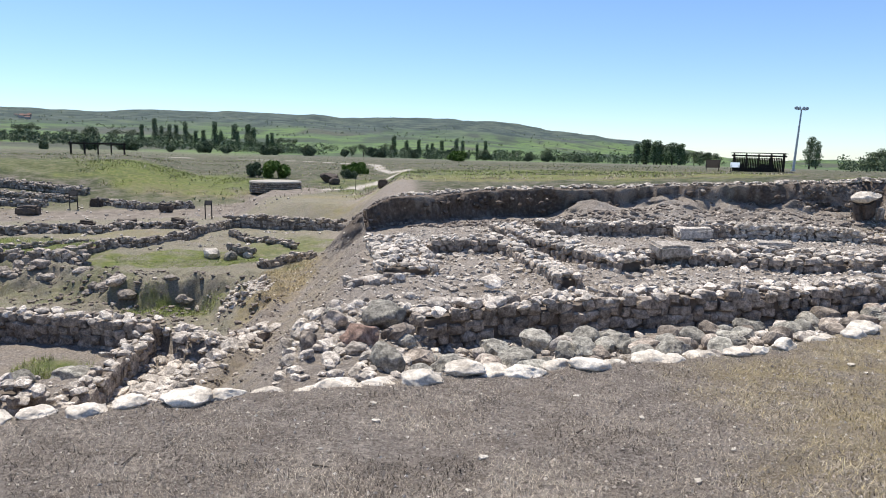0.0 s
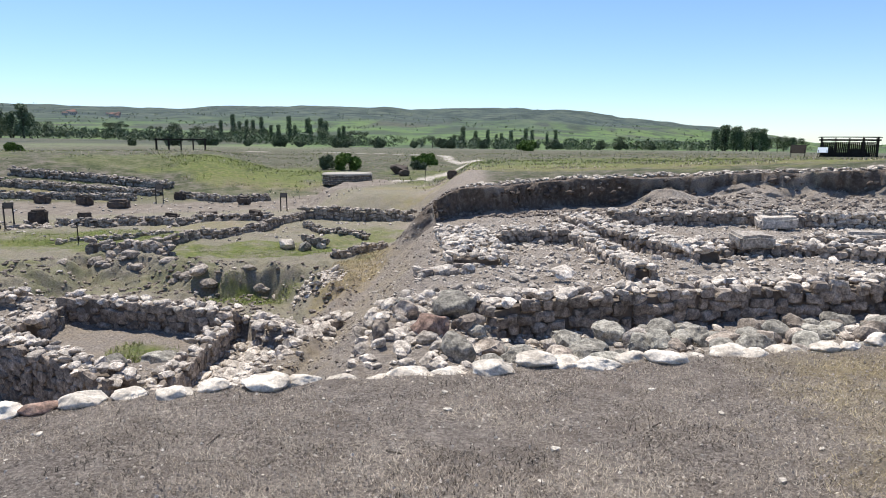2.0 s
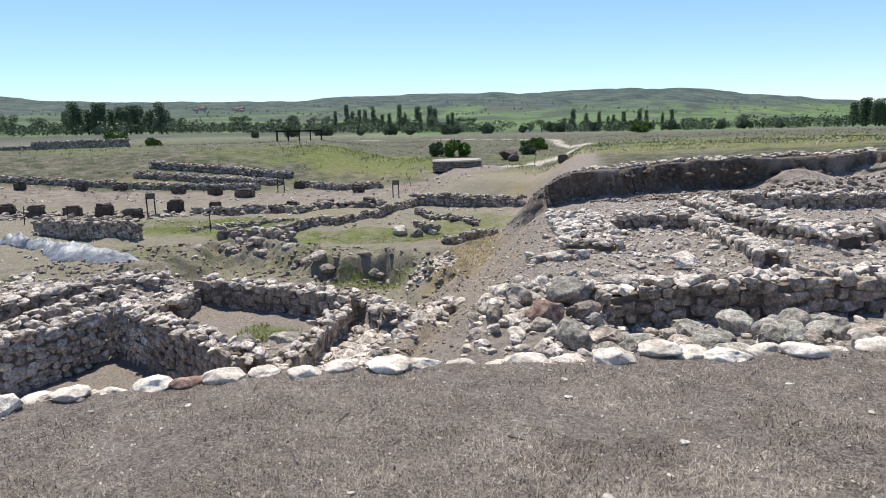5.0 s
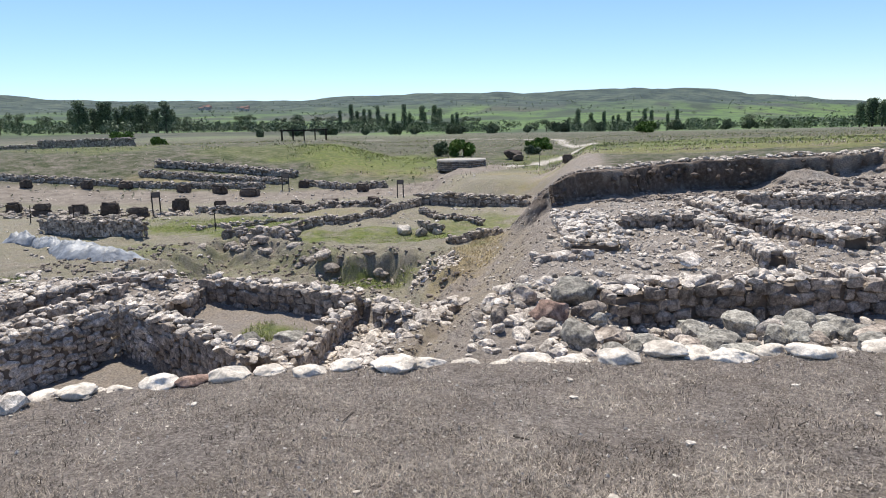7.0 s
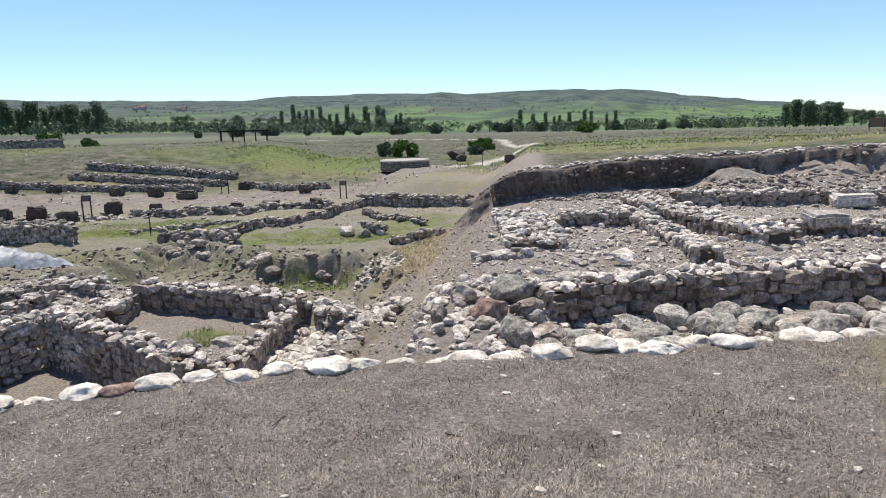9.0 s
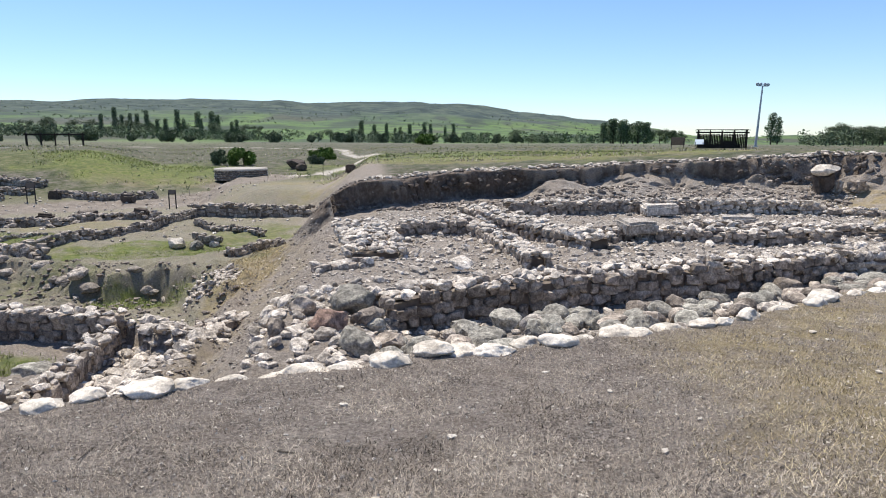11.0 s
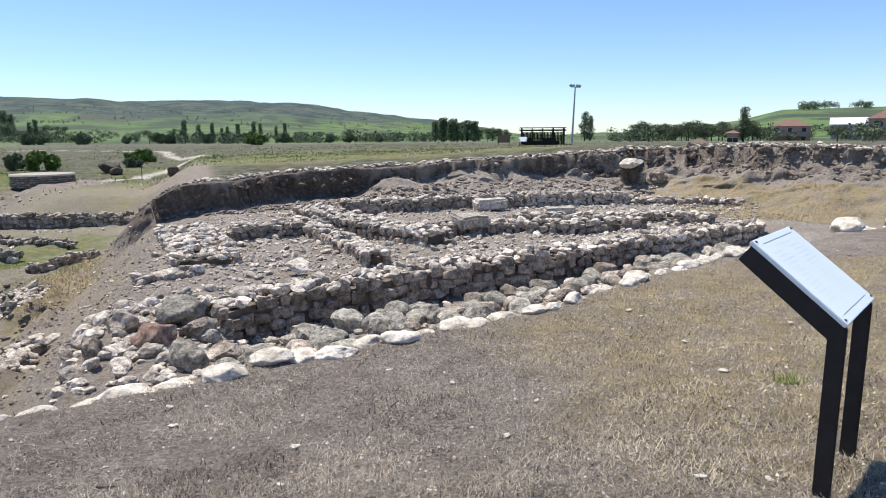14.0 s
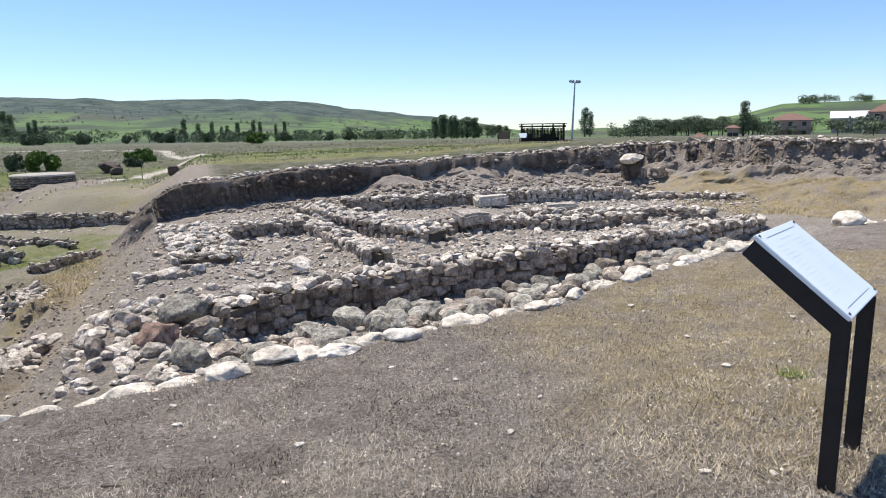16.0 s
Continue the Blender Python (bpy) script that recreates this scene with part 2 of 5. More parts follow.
def hill_rise(az, r):
    """Elevation of the skyline in degrees, by azimuth."""
    return np.interp(az, [-180, -90, -49, -43.6, -33, -20, -14.8, -10.9, -8.6, -3, 0.5, 4.6, 7.8, 11.8, 14, 18.8, 22.2, 27, 32, 37, 41, 42.7, 43.8, 51, 90, 180],
                     [1.0, 1.6, 2.66, 2.46, 2.38, 2.53, 2.57, 2.75, 2.48, 2.62, 2.64, 2.3, 1.97, 1.48, 1.2, 0.6, -0.06, -0.4, -0.3, 0.2, 0.8, 1.25, 1.53, 1.62, 1.5, 1.0])


def height(x, y, rough=True):
    x, y = np.asarray(x, float), np.asarray(y, float)
    r = np.hypot(x, y)
    az = np.degrees(np.arctan2(x, y))
    # valley and plain
    z = np.interp(r, [0, 24, 29, 35, 43, 52, 62, 80, 110], [-2.5, -2.53, -2.62, -2.7, -2.6, -1.95, -1.5, -1.15, -0.9])
    z = z + 1.55 * smooth((r - 48) / 16) * smooth((-19 - az) / 7) * smooth((az + 75) / 12) * (1 - 0.8 * smooth((r - 72) / 35))
    z = np.maximum(z, -2.6 + np.minimum(1.05, 0.5 * np.maximum(0, -outside_dist(x, y, RISE))))
    z = z + 0.22 * fbm(x * 0.55, y * 0.55, 4) * smooth((r - 14) / 4) * (1 - smooth((r - 34) / 6))
    # dug basin below the grassy shelf, with a crumbling scarp
    db = outside_dist(x, y, BASIN) + 0.55 * fbm(x * 0.8, y * 0.8, 4)
    run = np.interp(x, [-12.5, -10.5, -7.5, -5.5], [1.5, 0.75, 0.9, 2.4])
    z = z + (-3.42 - z) * smooth((0.3 - db) / run)
    z = z + 0.35 * fbm(x * 1.9, y * 1.9, 4) * smooth((1.3 - np.abs(db)) / 0.8)
    # plateau behind the cut
    zp = np.interp(x, [-3, 5, 11, 14, 18, 20, 40], [-0.12, 0.12, 0.42, 0.62, 0.85, 0.98, 0.6])
    far = np.clip(-0.55 + 0.012 * x, -1.0, 0.1)
    zp = zp + (far - zp) * smooth((r - 27) / 50)
    dp = outside_dist(x, y, PLATEAU)
    soft = smooth((2.4 - dp) / 3.0)
    z = z + (np.maximum(zp, z) - z) * np.where(r < 90, soft, soft * (1 - smooth((r - 90) / 60)))
    # terrace with the ruins; a steep cut towards the plateau, talus towards the valley
    dt = outside_dist(x, y, TERRACE)
    zt = -1.05 + 0.10 * value_noise(x * 0.35, y * 0.35)
    ragged = 0.5 * fbm(x * 0.7, y * 0.7, 3) if rough else 0.0
    lump = 0.9 * fbm(x * 0.9, y * 0.9, 4) * smooth((x - 14) / 4)
    cut = zt + np.interp(dt + ragged * 0.5 + lump, [0, 0.3, 0.55, 0.9], [0, 0.12, 1.5, 2.8])
    cone = smooth((x - 4.0) / 2.5) * (1.0 + 0.55 * fbm(x * 0.4, y * 0.4, 3)) + 0.5 * smooth((x - 16.5) / 2)
    z = np.where(dp < 0, np.where(dt < 2.5, np.minimum(z, cut), z), z)
    talus = np.maximum(z, np.minimum(zt, zt - 0.80 * np.maximum(dt, 0) + ragged * 0.35))
    z = np.where(dp < 0, z, np.where(dt < 0, zt, np.where(dt < 4.5, talus, z)))
    spill = np.interp(dt, [-3.2, 0.3, 1.2], [0, 0.92, 1.15]) * np.clip(cone, 0, 1.5) * (0.9 + 0.3 * fbm(x * 1.3, y * 1.3, 4))
    z = np.where((dt < 1.2) & (y > 15) & (x > 3) & (line_dist(x, y, BANK) < 3.5), np.maximum(z, np.minimum(zt + spill, zp + 0.05)), z)
    # trench in front of the long wall
    dw = line_dist(x, y, FRONT_WALL)
    wy = np.interp(x, [p[0] for p in FRONT_WALL], [p[1] for p in FRONT_WALL])
    before = (y < wy) & (x > -0.8)
    sunk = np.interp(dw, [0, 1.0, 2.6, 3.5], [0.5, 0.44, 0.06, 0.0]) * smooth((14.5 - x) / 3.0) * smooth((x + 0.7) / 0.9)
    z = np.where(before & (dt < 0), z - sunk, z)
    # house block with sunken rooms
    dh = outside_dist(x, y, HOUSES)
    z = np.where(dt > 0, np.maximum(z, np.where(dh < 0, -2.25 + 0.12 * fbm(x, y, 3), -2.25 - 0.9 * dh)), z)
    for room, level in ((ROOM_A, -3.02), (ROOM_B, -2.64), (LANE, -2.72), (CELL, -2.9)):
        dr = outside_dist(x, y, room)
        z = np.where(dr < 0.25, np.minimum(z, level + np.maximum(0, dr) * 5), z)
    # near bank
    ey = np.interp(x, [p[0] for p in EDGE], [p[1] for p in EDGE])
    de = line_dist(x, y, EDGE)
    zn = -0.2 * smooth(1 - de / 4.0) + 0.06 * value_noise(x * 0.8, y * 0.8)
    z = np.where(y < ey, zn, np.maximum(z, -0.24 - 1.25 * np.maximum(0, de - 0.15)))
    if rough:
        near = np.where(y < ey, 0.35, 1.0) * smooth((90 - r) / 40)
        z = z + near * (0.10 * fbm(x * 1.3, y * 1.3, 4) + 0.035 * fbm(x * 6, y * 6, 3))
    # hills
    low = np.interp(az, [-180, -50, -35, -22, 0, 20, 40, 180], [0.0, 0.05, -0.12, -0.5, -0.95, -0.9, -0.9, 0.0])
    g = np.where(az > 36, np.interp(r, [210, 420, 600, 1200, 4500], [0, 0.75, 1.0, 0.9, 0.6]), np.interp(r, [330, 650, 1300, 2000, 2600, 4500], [0, 0.3, 0.62, 0.85, 1.0, 0.85]))
    top = EYE + r * np.tan(np.radians(low + (hill_rise(az, r) - low) * g)) + 22 * smooth((r - 700) / 900) * fbm(x * 0.0035, y * 0.0035, 5) * (az < 36)
    z = z + (top - z) * smooth((r - 120) / 150)
    return z


def cut_lean(x, y, z):
    """How far the undercut bank leans out over its foot."""
    return 0.42 * np.clip((z + 0.8) / 0.9, 0, 1.2) * smooth((3.4 - line_dist(x, y, BANK)) / 1.6) * smooth((18.8 - x) / 1.0) * (y > 15)


def ground_sheet():
    az = np.concatenate([np.arange(-180, -66, 4.0), np.arange(-64, 64, 0.29), np.arange(66, 180, 4.0)])
    rad = [0.25]
    while rad[-1] < 4600:
        r = rad[-1]
        rad.append(r * (1.0038 if 20.5 < r < 31.5 else 1.013 if 2.5 < r < 50 else 1.03 if r < 200 else 1.045))
    rad = np.array(rad)
    A, Rr = np.meshgrid(np.radians(az), rad)
    X, Y = Rr * np.sin(A), Rr * np.cos(A)
    Z = height(X, Y)
    # crumbled faces: steep earth pushed in and out by a noise that also runs up the face
    worn = smooth((2.4 - line_dist(X, Y, BANK)) / 1.2) * 0.2 + smooth((2.5 - np.abs(line_dist(X, Y, TERRACE, True))) / 1.5) * 0.10
    push = worn * np.where((Y > 12) | (X < -1.2), 1, 0) * (fbm(X * 0.9 + Z * 2.1, Y * 0.9 + Z * 2.9, 4) + 0.4 * fbm(X * 3.1 - Z * 4.0, Y * 3.1 + Z * 5.0, 2))
    X, Y = X * (1 + push / np.maximum(Rr, 1)), Y * (1 + push / np.maximum(Rr, 1))
    lean = cut_lean(X, Y, Z)
    X, Y = X * (1 - lean / np.maximum(Rr, 1)), Y * (1 - lean / np.maximum(Rr, 1))
    V = np.stack([X, Y, Z], -1).reshape(-1, 3)
    na, nr = len(az), len(rad)
    i, j = np.meshgrid(np.arange(na), np.arange(nr - 1))
    i2 = (i + 1) % na
    a, b, c, d = j * na + i, j * na + i2, (j + 1) * na + i2, (j + 1) * na + i
    tris = np.concatenate([np.stack([a, b, c], -1).reshape(-1, 3), np.stack([a, c, d], -1).reshape(-1, 3)])[:, ::-1]
    centre = len(V)
    V = np.concatenate([V, [[0, 0, float(height(0.0, 0.01))]]])
    k = np.arange(na)
    tris = np.concatenate([tris, np.stack([np.full(na, centre), (k + 1) % na, k], -1)])
    me = tri_mesh("ground", V, tris, M_GROUND)
    me.polygons.foreach_set("use_smooth", np.ones(len(me.polygons), bool))
    x, y = V[:, 0], V[:, 1]
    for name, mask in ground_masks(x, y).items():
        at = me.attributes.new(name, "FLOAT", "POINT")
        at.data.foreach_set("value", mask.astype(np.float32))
    return tagged(new("ground", me), "grey-brown dry earth with trampled grass, excavated and terraced", "ground", kind="structure")


ROAD = [(-60, 30), (-42, 31.5), (-30, 34.5), (-22, 37), (-14, 41), (-11, 47), (-9.5, 52)]
TRAIL = [(-8.5, 49.5), (-8.2, 51.8), (-6.3, 59.7), (-3.6, 70), (-7.8, 84), (-10.4, 104), (-30, 118), (-60, 116)]


def patch(x, y, cx, cy, rx, ry, turn=0):
    c, s = math.cos(radians(turn)), math.sin(radians(turn))
    u, v = (c * (x - cx) + s * (y - cy)) / rx, (-s * (x - cx) + c * (y - cy)) / ry
    return smooth((1.25 - np.hypot(u, v) + 0.7 * fbm(x * 0.6, y * 0.6, 3)) / 0.5)


def ground_masks(x, y):
    r = np.hypot(x, y)
    green = np.maximum.reduce([
        patch(x, y, -8.3, 19.5, 1.6, 0.7), patch(x, y, -7.4, 12.0, 0.7, 0.6), patch(x, y, -9.0, 23.8, 3.6, 2.2), patch(x, y, -12.5, 20.6, 3.5, 1.0) * 0.55, patch(x, y, -6.2, 27.5, 2.2, 3.6) * 0.8, patch(x, y, -16.5, 13.6, 0.8, 0.7), patch(x, y, -22, 25, 4, 3) * 0.6, 
        patch(x, y, -17.3, 25.3, 4.6, 2.8), patch(x, y, -16.8, 20.0, 1.2, 1.6) * 0.7, patch(x, y, -22, 56, 8, 9, 30), patch(x, y, -48, 50, 7, 5) * 0.6, patch(x, y, -9, 62, 4, 3) * 0.5,
        patch(x, y, 14, 56, 20, 20) * 0.85, patch(x, y, -62, 62, 16, 9) * 0.7, patch(x, y, -30, 52, 8, 4) * 0.5, patch(x, y, 3, 46, 9, 9) * 0.8, patch(x, y, -19, 31, 5, 1.2) * 0.5, patch(x, y, -15.5, 19.5, 3, 2) * 0.5, patch(x, y, -13.5, 9.5, 0.8, 0.8) * 0.6])
    green = np.maximum(green, 0.3 * smooth((-4.6 - x) / 1.5) * smooth((r - 15.5) / 2) * (1 - smooth((r - 46) / 8)) * (outside_dist(x, y, HOUSES) > 0.4))
    yellow = np.maximum.reduce([
        patch(x, y, -4.8, 20.5, 0.9, 3.0) * 0.9, patch(x, y, -30, 40, 5, 1.5) * 0.7, patch(x, y, 5.2, 4.8, 3.4, 2.4) * 0.95, patch(x, y, 17.0, 18.5, 3.0, 4.2), patch(x, y, 3.6, 3.4, 1.8, 1.4) * 0.6,
        patch(x, y, 14, 42, 22, 7) * 0.8, patch(x, y, 24, 60, 14, 16) * 0.5, patch(x, y, -14, 30, 3, 2) * 0.5, patch(x, y, 20, 15, 3, 2), patch(x, y, -19, 50, 5, 4) * 0.6, patch(x, y, -3.3, 14, 0.9, 5) * 0.35])
    road = np.maximum(smooth((2.9 - line_dist(x, y, ROAD) + fbm(x * 0.3, y * 0.3, 3)) / 1.2), smooth((3.6 - np.hypot(x + 12, y - 48)) / 2))
    trail = smooth((0.85 - line_dist(x, y, TRAIL) + 0.5 * fbm(x * 0.5, y * 0.5, 2)) / 0.4)
    far = smooth((r - 130) / 80)
    ey = np.interp(x, [p[0] for p in EDGE], [p[1] for p in EDGE])
    turf = smooth((ey - y + 0.1) / 0.3) * (r < 60)
    floor = outside_dist(x, y, TERRACE) < -1.0
    plateau = smooth(-outside_dist(x, y, PLATEAU) - 1.1)
    yellow = np.where((x > 12) & (r < 36) & (y > 9.5) & (y < 30) & ~floor, 0, yellow)
    scrub = np.maximum(smooth((r - 42) / 8), plateau * smooth((r - 20) / 3)) * (1 - far)
    # includes a mask of the cut bank face, coloured darker for its shade
    return {"green": green, "yellow": yellow, "road": road, "trail": trail, "far": far, "turf": turf, "scrub": scrub, "bank_shade": smooth((1.0 - line_dist(x, y, BANK)) / 0.5) * (outside_dist(x, y, TERRACE) > 0.1) * smooth((20.5 - x) / 1.5) * (y > 16) * (r < 40), "rubbly": smooth(-outside_dist(x, y, TERRACE) / 0.8) * (y > 8) * smooth((21 - x) / 6)}


def ground_material():
    m = bpy.data.materials.new("dry_earth")
    m.use_nodes = True
    t, l = m.node_tree.nodes, m.node_tree.links
    b = t["Principled BSDF"]
    b.inputs["Roughness"].default_value, b.inputs["Specular IOR Level"].default_value = 0.95, 0.15
    pos = t.new("ShaderNodeNewGeometry").outputs["Position"]

    def noise_tex(scale, detail=6.0, rough=0.6, squash=None):
        n = t.new("ShaderNodeTexNoise")
        n.inputs["Scale"].default_value, n.inputs["Detail"].default_value, n.inputs["Roughness"].default_value = scale, detail, rough
        src = pos
        if squash:
            mp = t.new("ShaderNodeMapping")
            mp.inputs["Scale"].default_value = squash
            l.new(pos, mp.inputs["Vector"])
            src = mp.outputs[0]
        l.new(src, n.inputs["Vector"])
        return n.outputs["Fac"]

    def ramp(fac, *stops):
        c = t.new("ShaderNodeValToRGB")
        e = c.color_ramp.elements
        while len(e) < len(stops):
            e.new(0.5)
        for q, (p, col) in zip(e, stops):
            q.position, q.color = p, (*col, 1)
        l.new(fac, c.inputs["Fac"])
        return c.outputs["Color"]

    def mix(fac, a, c):
        n = t.new("ShaderNodeMix")
        n.data_type = "RGBA"
        l.new(fac, n.inputs["Factor"]), l.new(a, n.inputs[6]), l.new(c, n.inputs[7])
        return n.outputs[2]

    def mask(name):
        n = t.new("ShaderNodeAttribute")
        n.attribute_name = name
        return n.outputs["Fac"]

    def times(a, c):
        n = t.new("ShaderNodeMath")
        n.operation = "MULTIPLY"
        l.new(a, n.inputs[0]), l.new(c, n.inputs[1])
        return n.outputs[0]

    def sharpen(a, lo, hi):
        n = t.new("ShaderNodeMapRange")
        n.inputs["From Min"].default_value, n.inputs["From Max"].default_value = lo, hi
        l.new(a, n.inputs["Value"])
        return n.outputs[0]

    fine, mid, big = noise_tex(22, 8, 0.7), noise_tex(3.0, 6), noise_tex(0.35, 4)
    earth = ramp(fine, (0.34, (0.13, 0.11, 0.092)), (0.5, (0.26, 0.225, 0.192)), (0.66, (0.44, 0.392, 0.338)))
    earth2 = ramp(fine, (0.34, (0.165, 0.135, 0.108)), (0.66, (0.40, 0.34, 0.275)))
    col = mix(sharpen(mid, 0.4, 0.65), earth, earth2)
    grit = ramp(noise_tex(14, 8, 0.8), (0.38, (0.17, 0.145, 0.12)), (0.52, (0.34, 0.30, 0.26)), (0.62, (0.60, 0.55, 0.48)))
    col = mix(times(mask("rubbly"), sharpen(noise_tex(1.0, 5, 0.6), 0.40, 0.62)), col, grit)
    turf = ramp(noise_tex(45, 8, 0.75), (0.38, (0.066, 0.053, 0.044)), (0.5, (0.205, 0.172, 0.145)), (0.62, (0.44, 0.38, 0.32)))
    turf2 = ramp(noise_tex(30, 8, 0.75), (0.36, (0.135, 0.112, 0.093)), (0.64, (0.50, 0.432, 0.364)))
    turf = mix(sharpen(noise_tex(5.0, 8, 0.72), 0.42, 0.62), turf, turf2)
    turf = mix(sharpen(noise_tex(0.8, 6, 0.7), 0.5, 0.72), turf, turf2)
    worn = ramp(noise_tex(60, 6, 0.7), (0.35, (0.11, 0.088, 0.071)), (0.65, (0.30, 0.25, 0.207)))
    turf = mix(sharpen(noise_tex(1.3, 7, 0.75, (1.0, 1.6, 1.0)), 0.52, 0.66), turf, worn)
    col = mix(mask("turf"), col, turf)
    scrub = ramp(noise_tex(0.9, 9, 0.85), (0.40, (0.045, 0.058, 0.026)), (0.47, (0.085, 0.092, 0.05)), (0.54, (0.145, 0.13, 0.098)), (0.64, (0.25, 0.222, 0.185)))
    col = mix(mask("scrub"), col, scrub)
    straw = ramp(noise_tex(9, 8, 0.7), (0.3, (0.20, 0.155, 0.085)), (0.7, (0.42, 0.34, 0.19)))
    col = mix(times(mask("yellow"), sharpen(noise_tex(2.2, 6, 0.7), 0.33, 0.58)), col, straw)
    grass = ramp(noise_tex(3.5, 8, 0.7), (0.32, (0.075, 0.105, 0.028)), (0.52, (0.15, 0.175, 0.052)), (0.68, (0.26, 0.235, 0.10)))
    col = mix(times(mask("green"), sharpen(noise_tex(0.9, 8, 0.75), 0.28, 0.55)), col, grass)
    # brown earth of the cut bank, darkened so the colour carries the face's shade
    shaded_soil = ramp(noise_tex(7, 8, 0.7), (0.34, (0.085, 0.066, 0.053)), (0.55, (0.165, 0.132, 0.106)), (0.7, (0.30, 0.25, 0.205)))
    col = mix(mask("bank_shade"), col, shaded_soil)
    road = ramp(noise_tex(1.6, 7), (0.3, (0.17, 0.142, 0.115)), (0.7, (0.31, 0.268, 0.222)))
    col = mix(mask("road"), col, road)
    col = mix(mask("trail"), col, ramp(noise_tex(2.0, 5), (0.3, (0.40, 0.36, 0.30)), (0.7, (0.52, 0.47, 0.41))))
    # far fields and scrubby hills
    field = ramp(noise_tex(0.006, 3, 0.5, (1, 0.35, 1)), (0.34, (0.060, 0.078, 0.050)), (0.42, (0.075, 0.10, 0.056)), (0.45, (0.115, 0.18, 0.062)), (0.56, (0.135, 0.195, 0.072)), (0.60, (0.085, 0.095, 0.065)), (0.68, (0.12, 0.115, 0.088)))
    bushes = sharpen(noise_tex(0.05, 6, 0.75), 0.50, 0.60)
    hill = mix(bushes, field, ramp(noise_tex(0.3, 3), (0.3, (0.045, 0.058, 0.045)), (0.7, (0.065, 0.078, 0.058))))
    sep = t.new("ShaderNodeSeparateXYZ")
    l.new(pos, sep.inputs[0])
    wobble = t.new("ShaderNodeMath")
    wobble.operation = "MULTIPLY_ADD"
    wobble.inputs[1].default_value = 90.0
    l.new(noise_tex(0.004, 5, 0.6), wobble.inputs[0]), l.new(sep.outputs["Z"], wobble.inputs[2])
    # woodland on the upper slopes, its bluish cast standing for distance haze
    hazy_wood = ramp(noise_tex(0.018, 7, 0.75), (0.40, (0.038, 0.055, 0.050)), (0.50, (0.064, 0.086, 0.074)), (0.60, (0.108, 0.13, 0.098)))
    hill = mix(sharpen(wobble.outputs[0], 56, 88), hill, hazy_wood)
    col = mix(mask("far"), col, hill)
    l.new(col, b.inputs["Base Color"])
    bp = t.new("ShaderNodeBump")
    bp.inputs["Strength"].default_value, bp.inputs["Distance"].default_value = 1.0, 0.045
    add = t.new("ShaderNodeMath")
    l.new(noise_tex(35, 8, 0.75), add.inputs[0]), l.new(mid, add.inputs[1])
    l.new(add.outputs[0], bp.inputs["Height"]), l.new(bp.outputs[0], b.inputs["Normal"])
    return m


M_GROUND = ground_material()
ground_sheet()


# ---- stones ----
def stone_shape(seed, cuts=7, detail=2, square=0.0):
    """A field stone: a ball trimmed by random planes, with a slightly uneven skin; fits a unit box."""
    rs = np.random.default_rng(seed)
    bm = bmesh.new()
    bmesh.ops.create_icosphere(bm, subdivisions=detail, radius=1.0)
    v = np.array([q.co[:] for q in bm.verts])
    f = np.array([[q.index for q in p.verts] for p in bm.faces])
    bm.free()
    if square:
        v = np.sign(v) * np.abs(v) ** square
    for k in range(cuts):
        n = rs.normal(size=3)
        n /= np.linalg.norm(n)
        h = rs.uniform(0.55, 0.9) if detail > 2 else rs.uniform(0.42, 0.78) if not square else rs.uniform(0.74, 1.12)
        over = np.maximum(0, v @ n - h)
        v = v - over[:, None] * n * (0.8 if detail > 2 else 0.92)
    if detail > 2:
        v += np.array([noise.noise_vector(Vector(q) * 1.7 + Vector((seed, 0, 0)))[:] for q in v]) * 0.16
        v += np.array([noise.noise_vector(Vector(q) * 5.0)[:] for q in v]) * 0.05
    v += (0.012 if detail > 2 else 0.05) * rs.normal(size=v.shape)
    v -= (v.max(0) + v.min(0)) / 2
    v /= (v.max(0) - v.min(0))
    return v, f


SHAPES = [stone_shape(s, 8) for s in range(18)]
BLOCKS = [stone_shape(300 + s, 7, 2, 0.36) for s in range(18)]
PEBBLES = [stone_shape(100 + s, 4, 1) for s in range(8)]
MEDIUM = [stone_shape(400 + s, 9, 3) for s in range(14)]
FINE = [stone_shape(200 + s, 9, 4) for s in range(8)]


def stone_mesh(name, shape, mat):
    me = tri_mesh(name, shape[0], shape[1], mat)
    if len(shape[1]) > 400:
        me.polygons.foreach_set("use_smooth", np.ones(len(me.polygons), bool))
    return me


def turned(yaw, tilt_x=0.0, tilt_y=0.0):
    return (Matrix.Rotation(yaw, 3, "Z") @ Matrix.Rotation(tilt_x, 3, "X") @ Matrix.Rotation(tilt_y, 3, "Y"))


def heap(name, placed, mat, shapes, parent=None, label="", category="", kind="stuff"):
    """Many stones joined into one mesh. placed: rows of centre, size, yaw, tilt."""
    vs, fs, n = [], [], 0
    for k, (c, s, yaw, tx, ty) in enumerate(placed):
        v, f = shapes[(k * 7 + int(yaw * 10)) % len(shapes)]
        m = np.array(turned(yaw, tx, ty))
        vs.append((v * np.array(s)) @ m.T + np.array(c))
        fs.append(f + n)
        n += len(v)
    me = tri_mesh(name, np.concatenate(vs), np.concatenate(fs), mat)
    ob = new(name, me)
    ob.parent = parent
    return tagged(ob, label, category, kind=kind)


STONE_DATA = {}


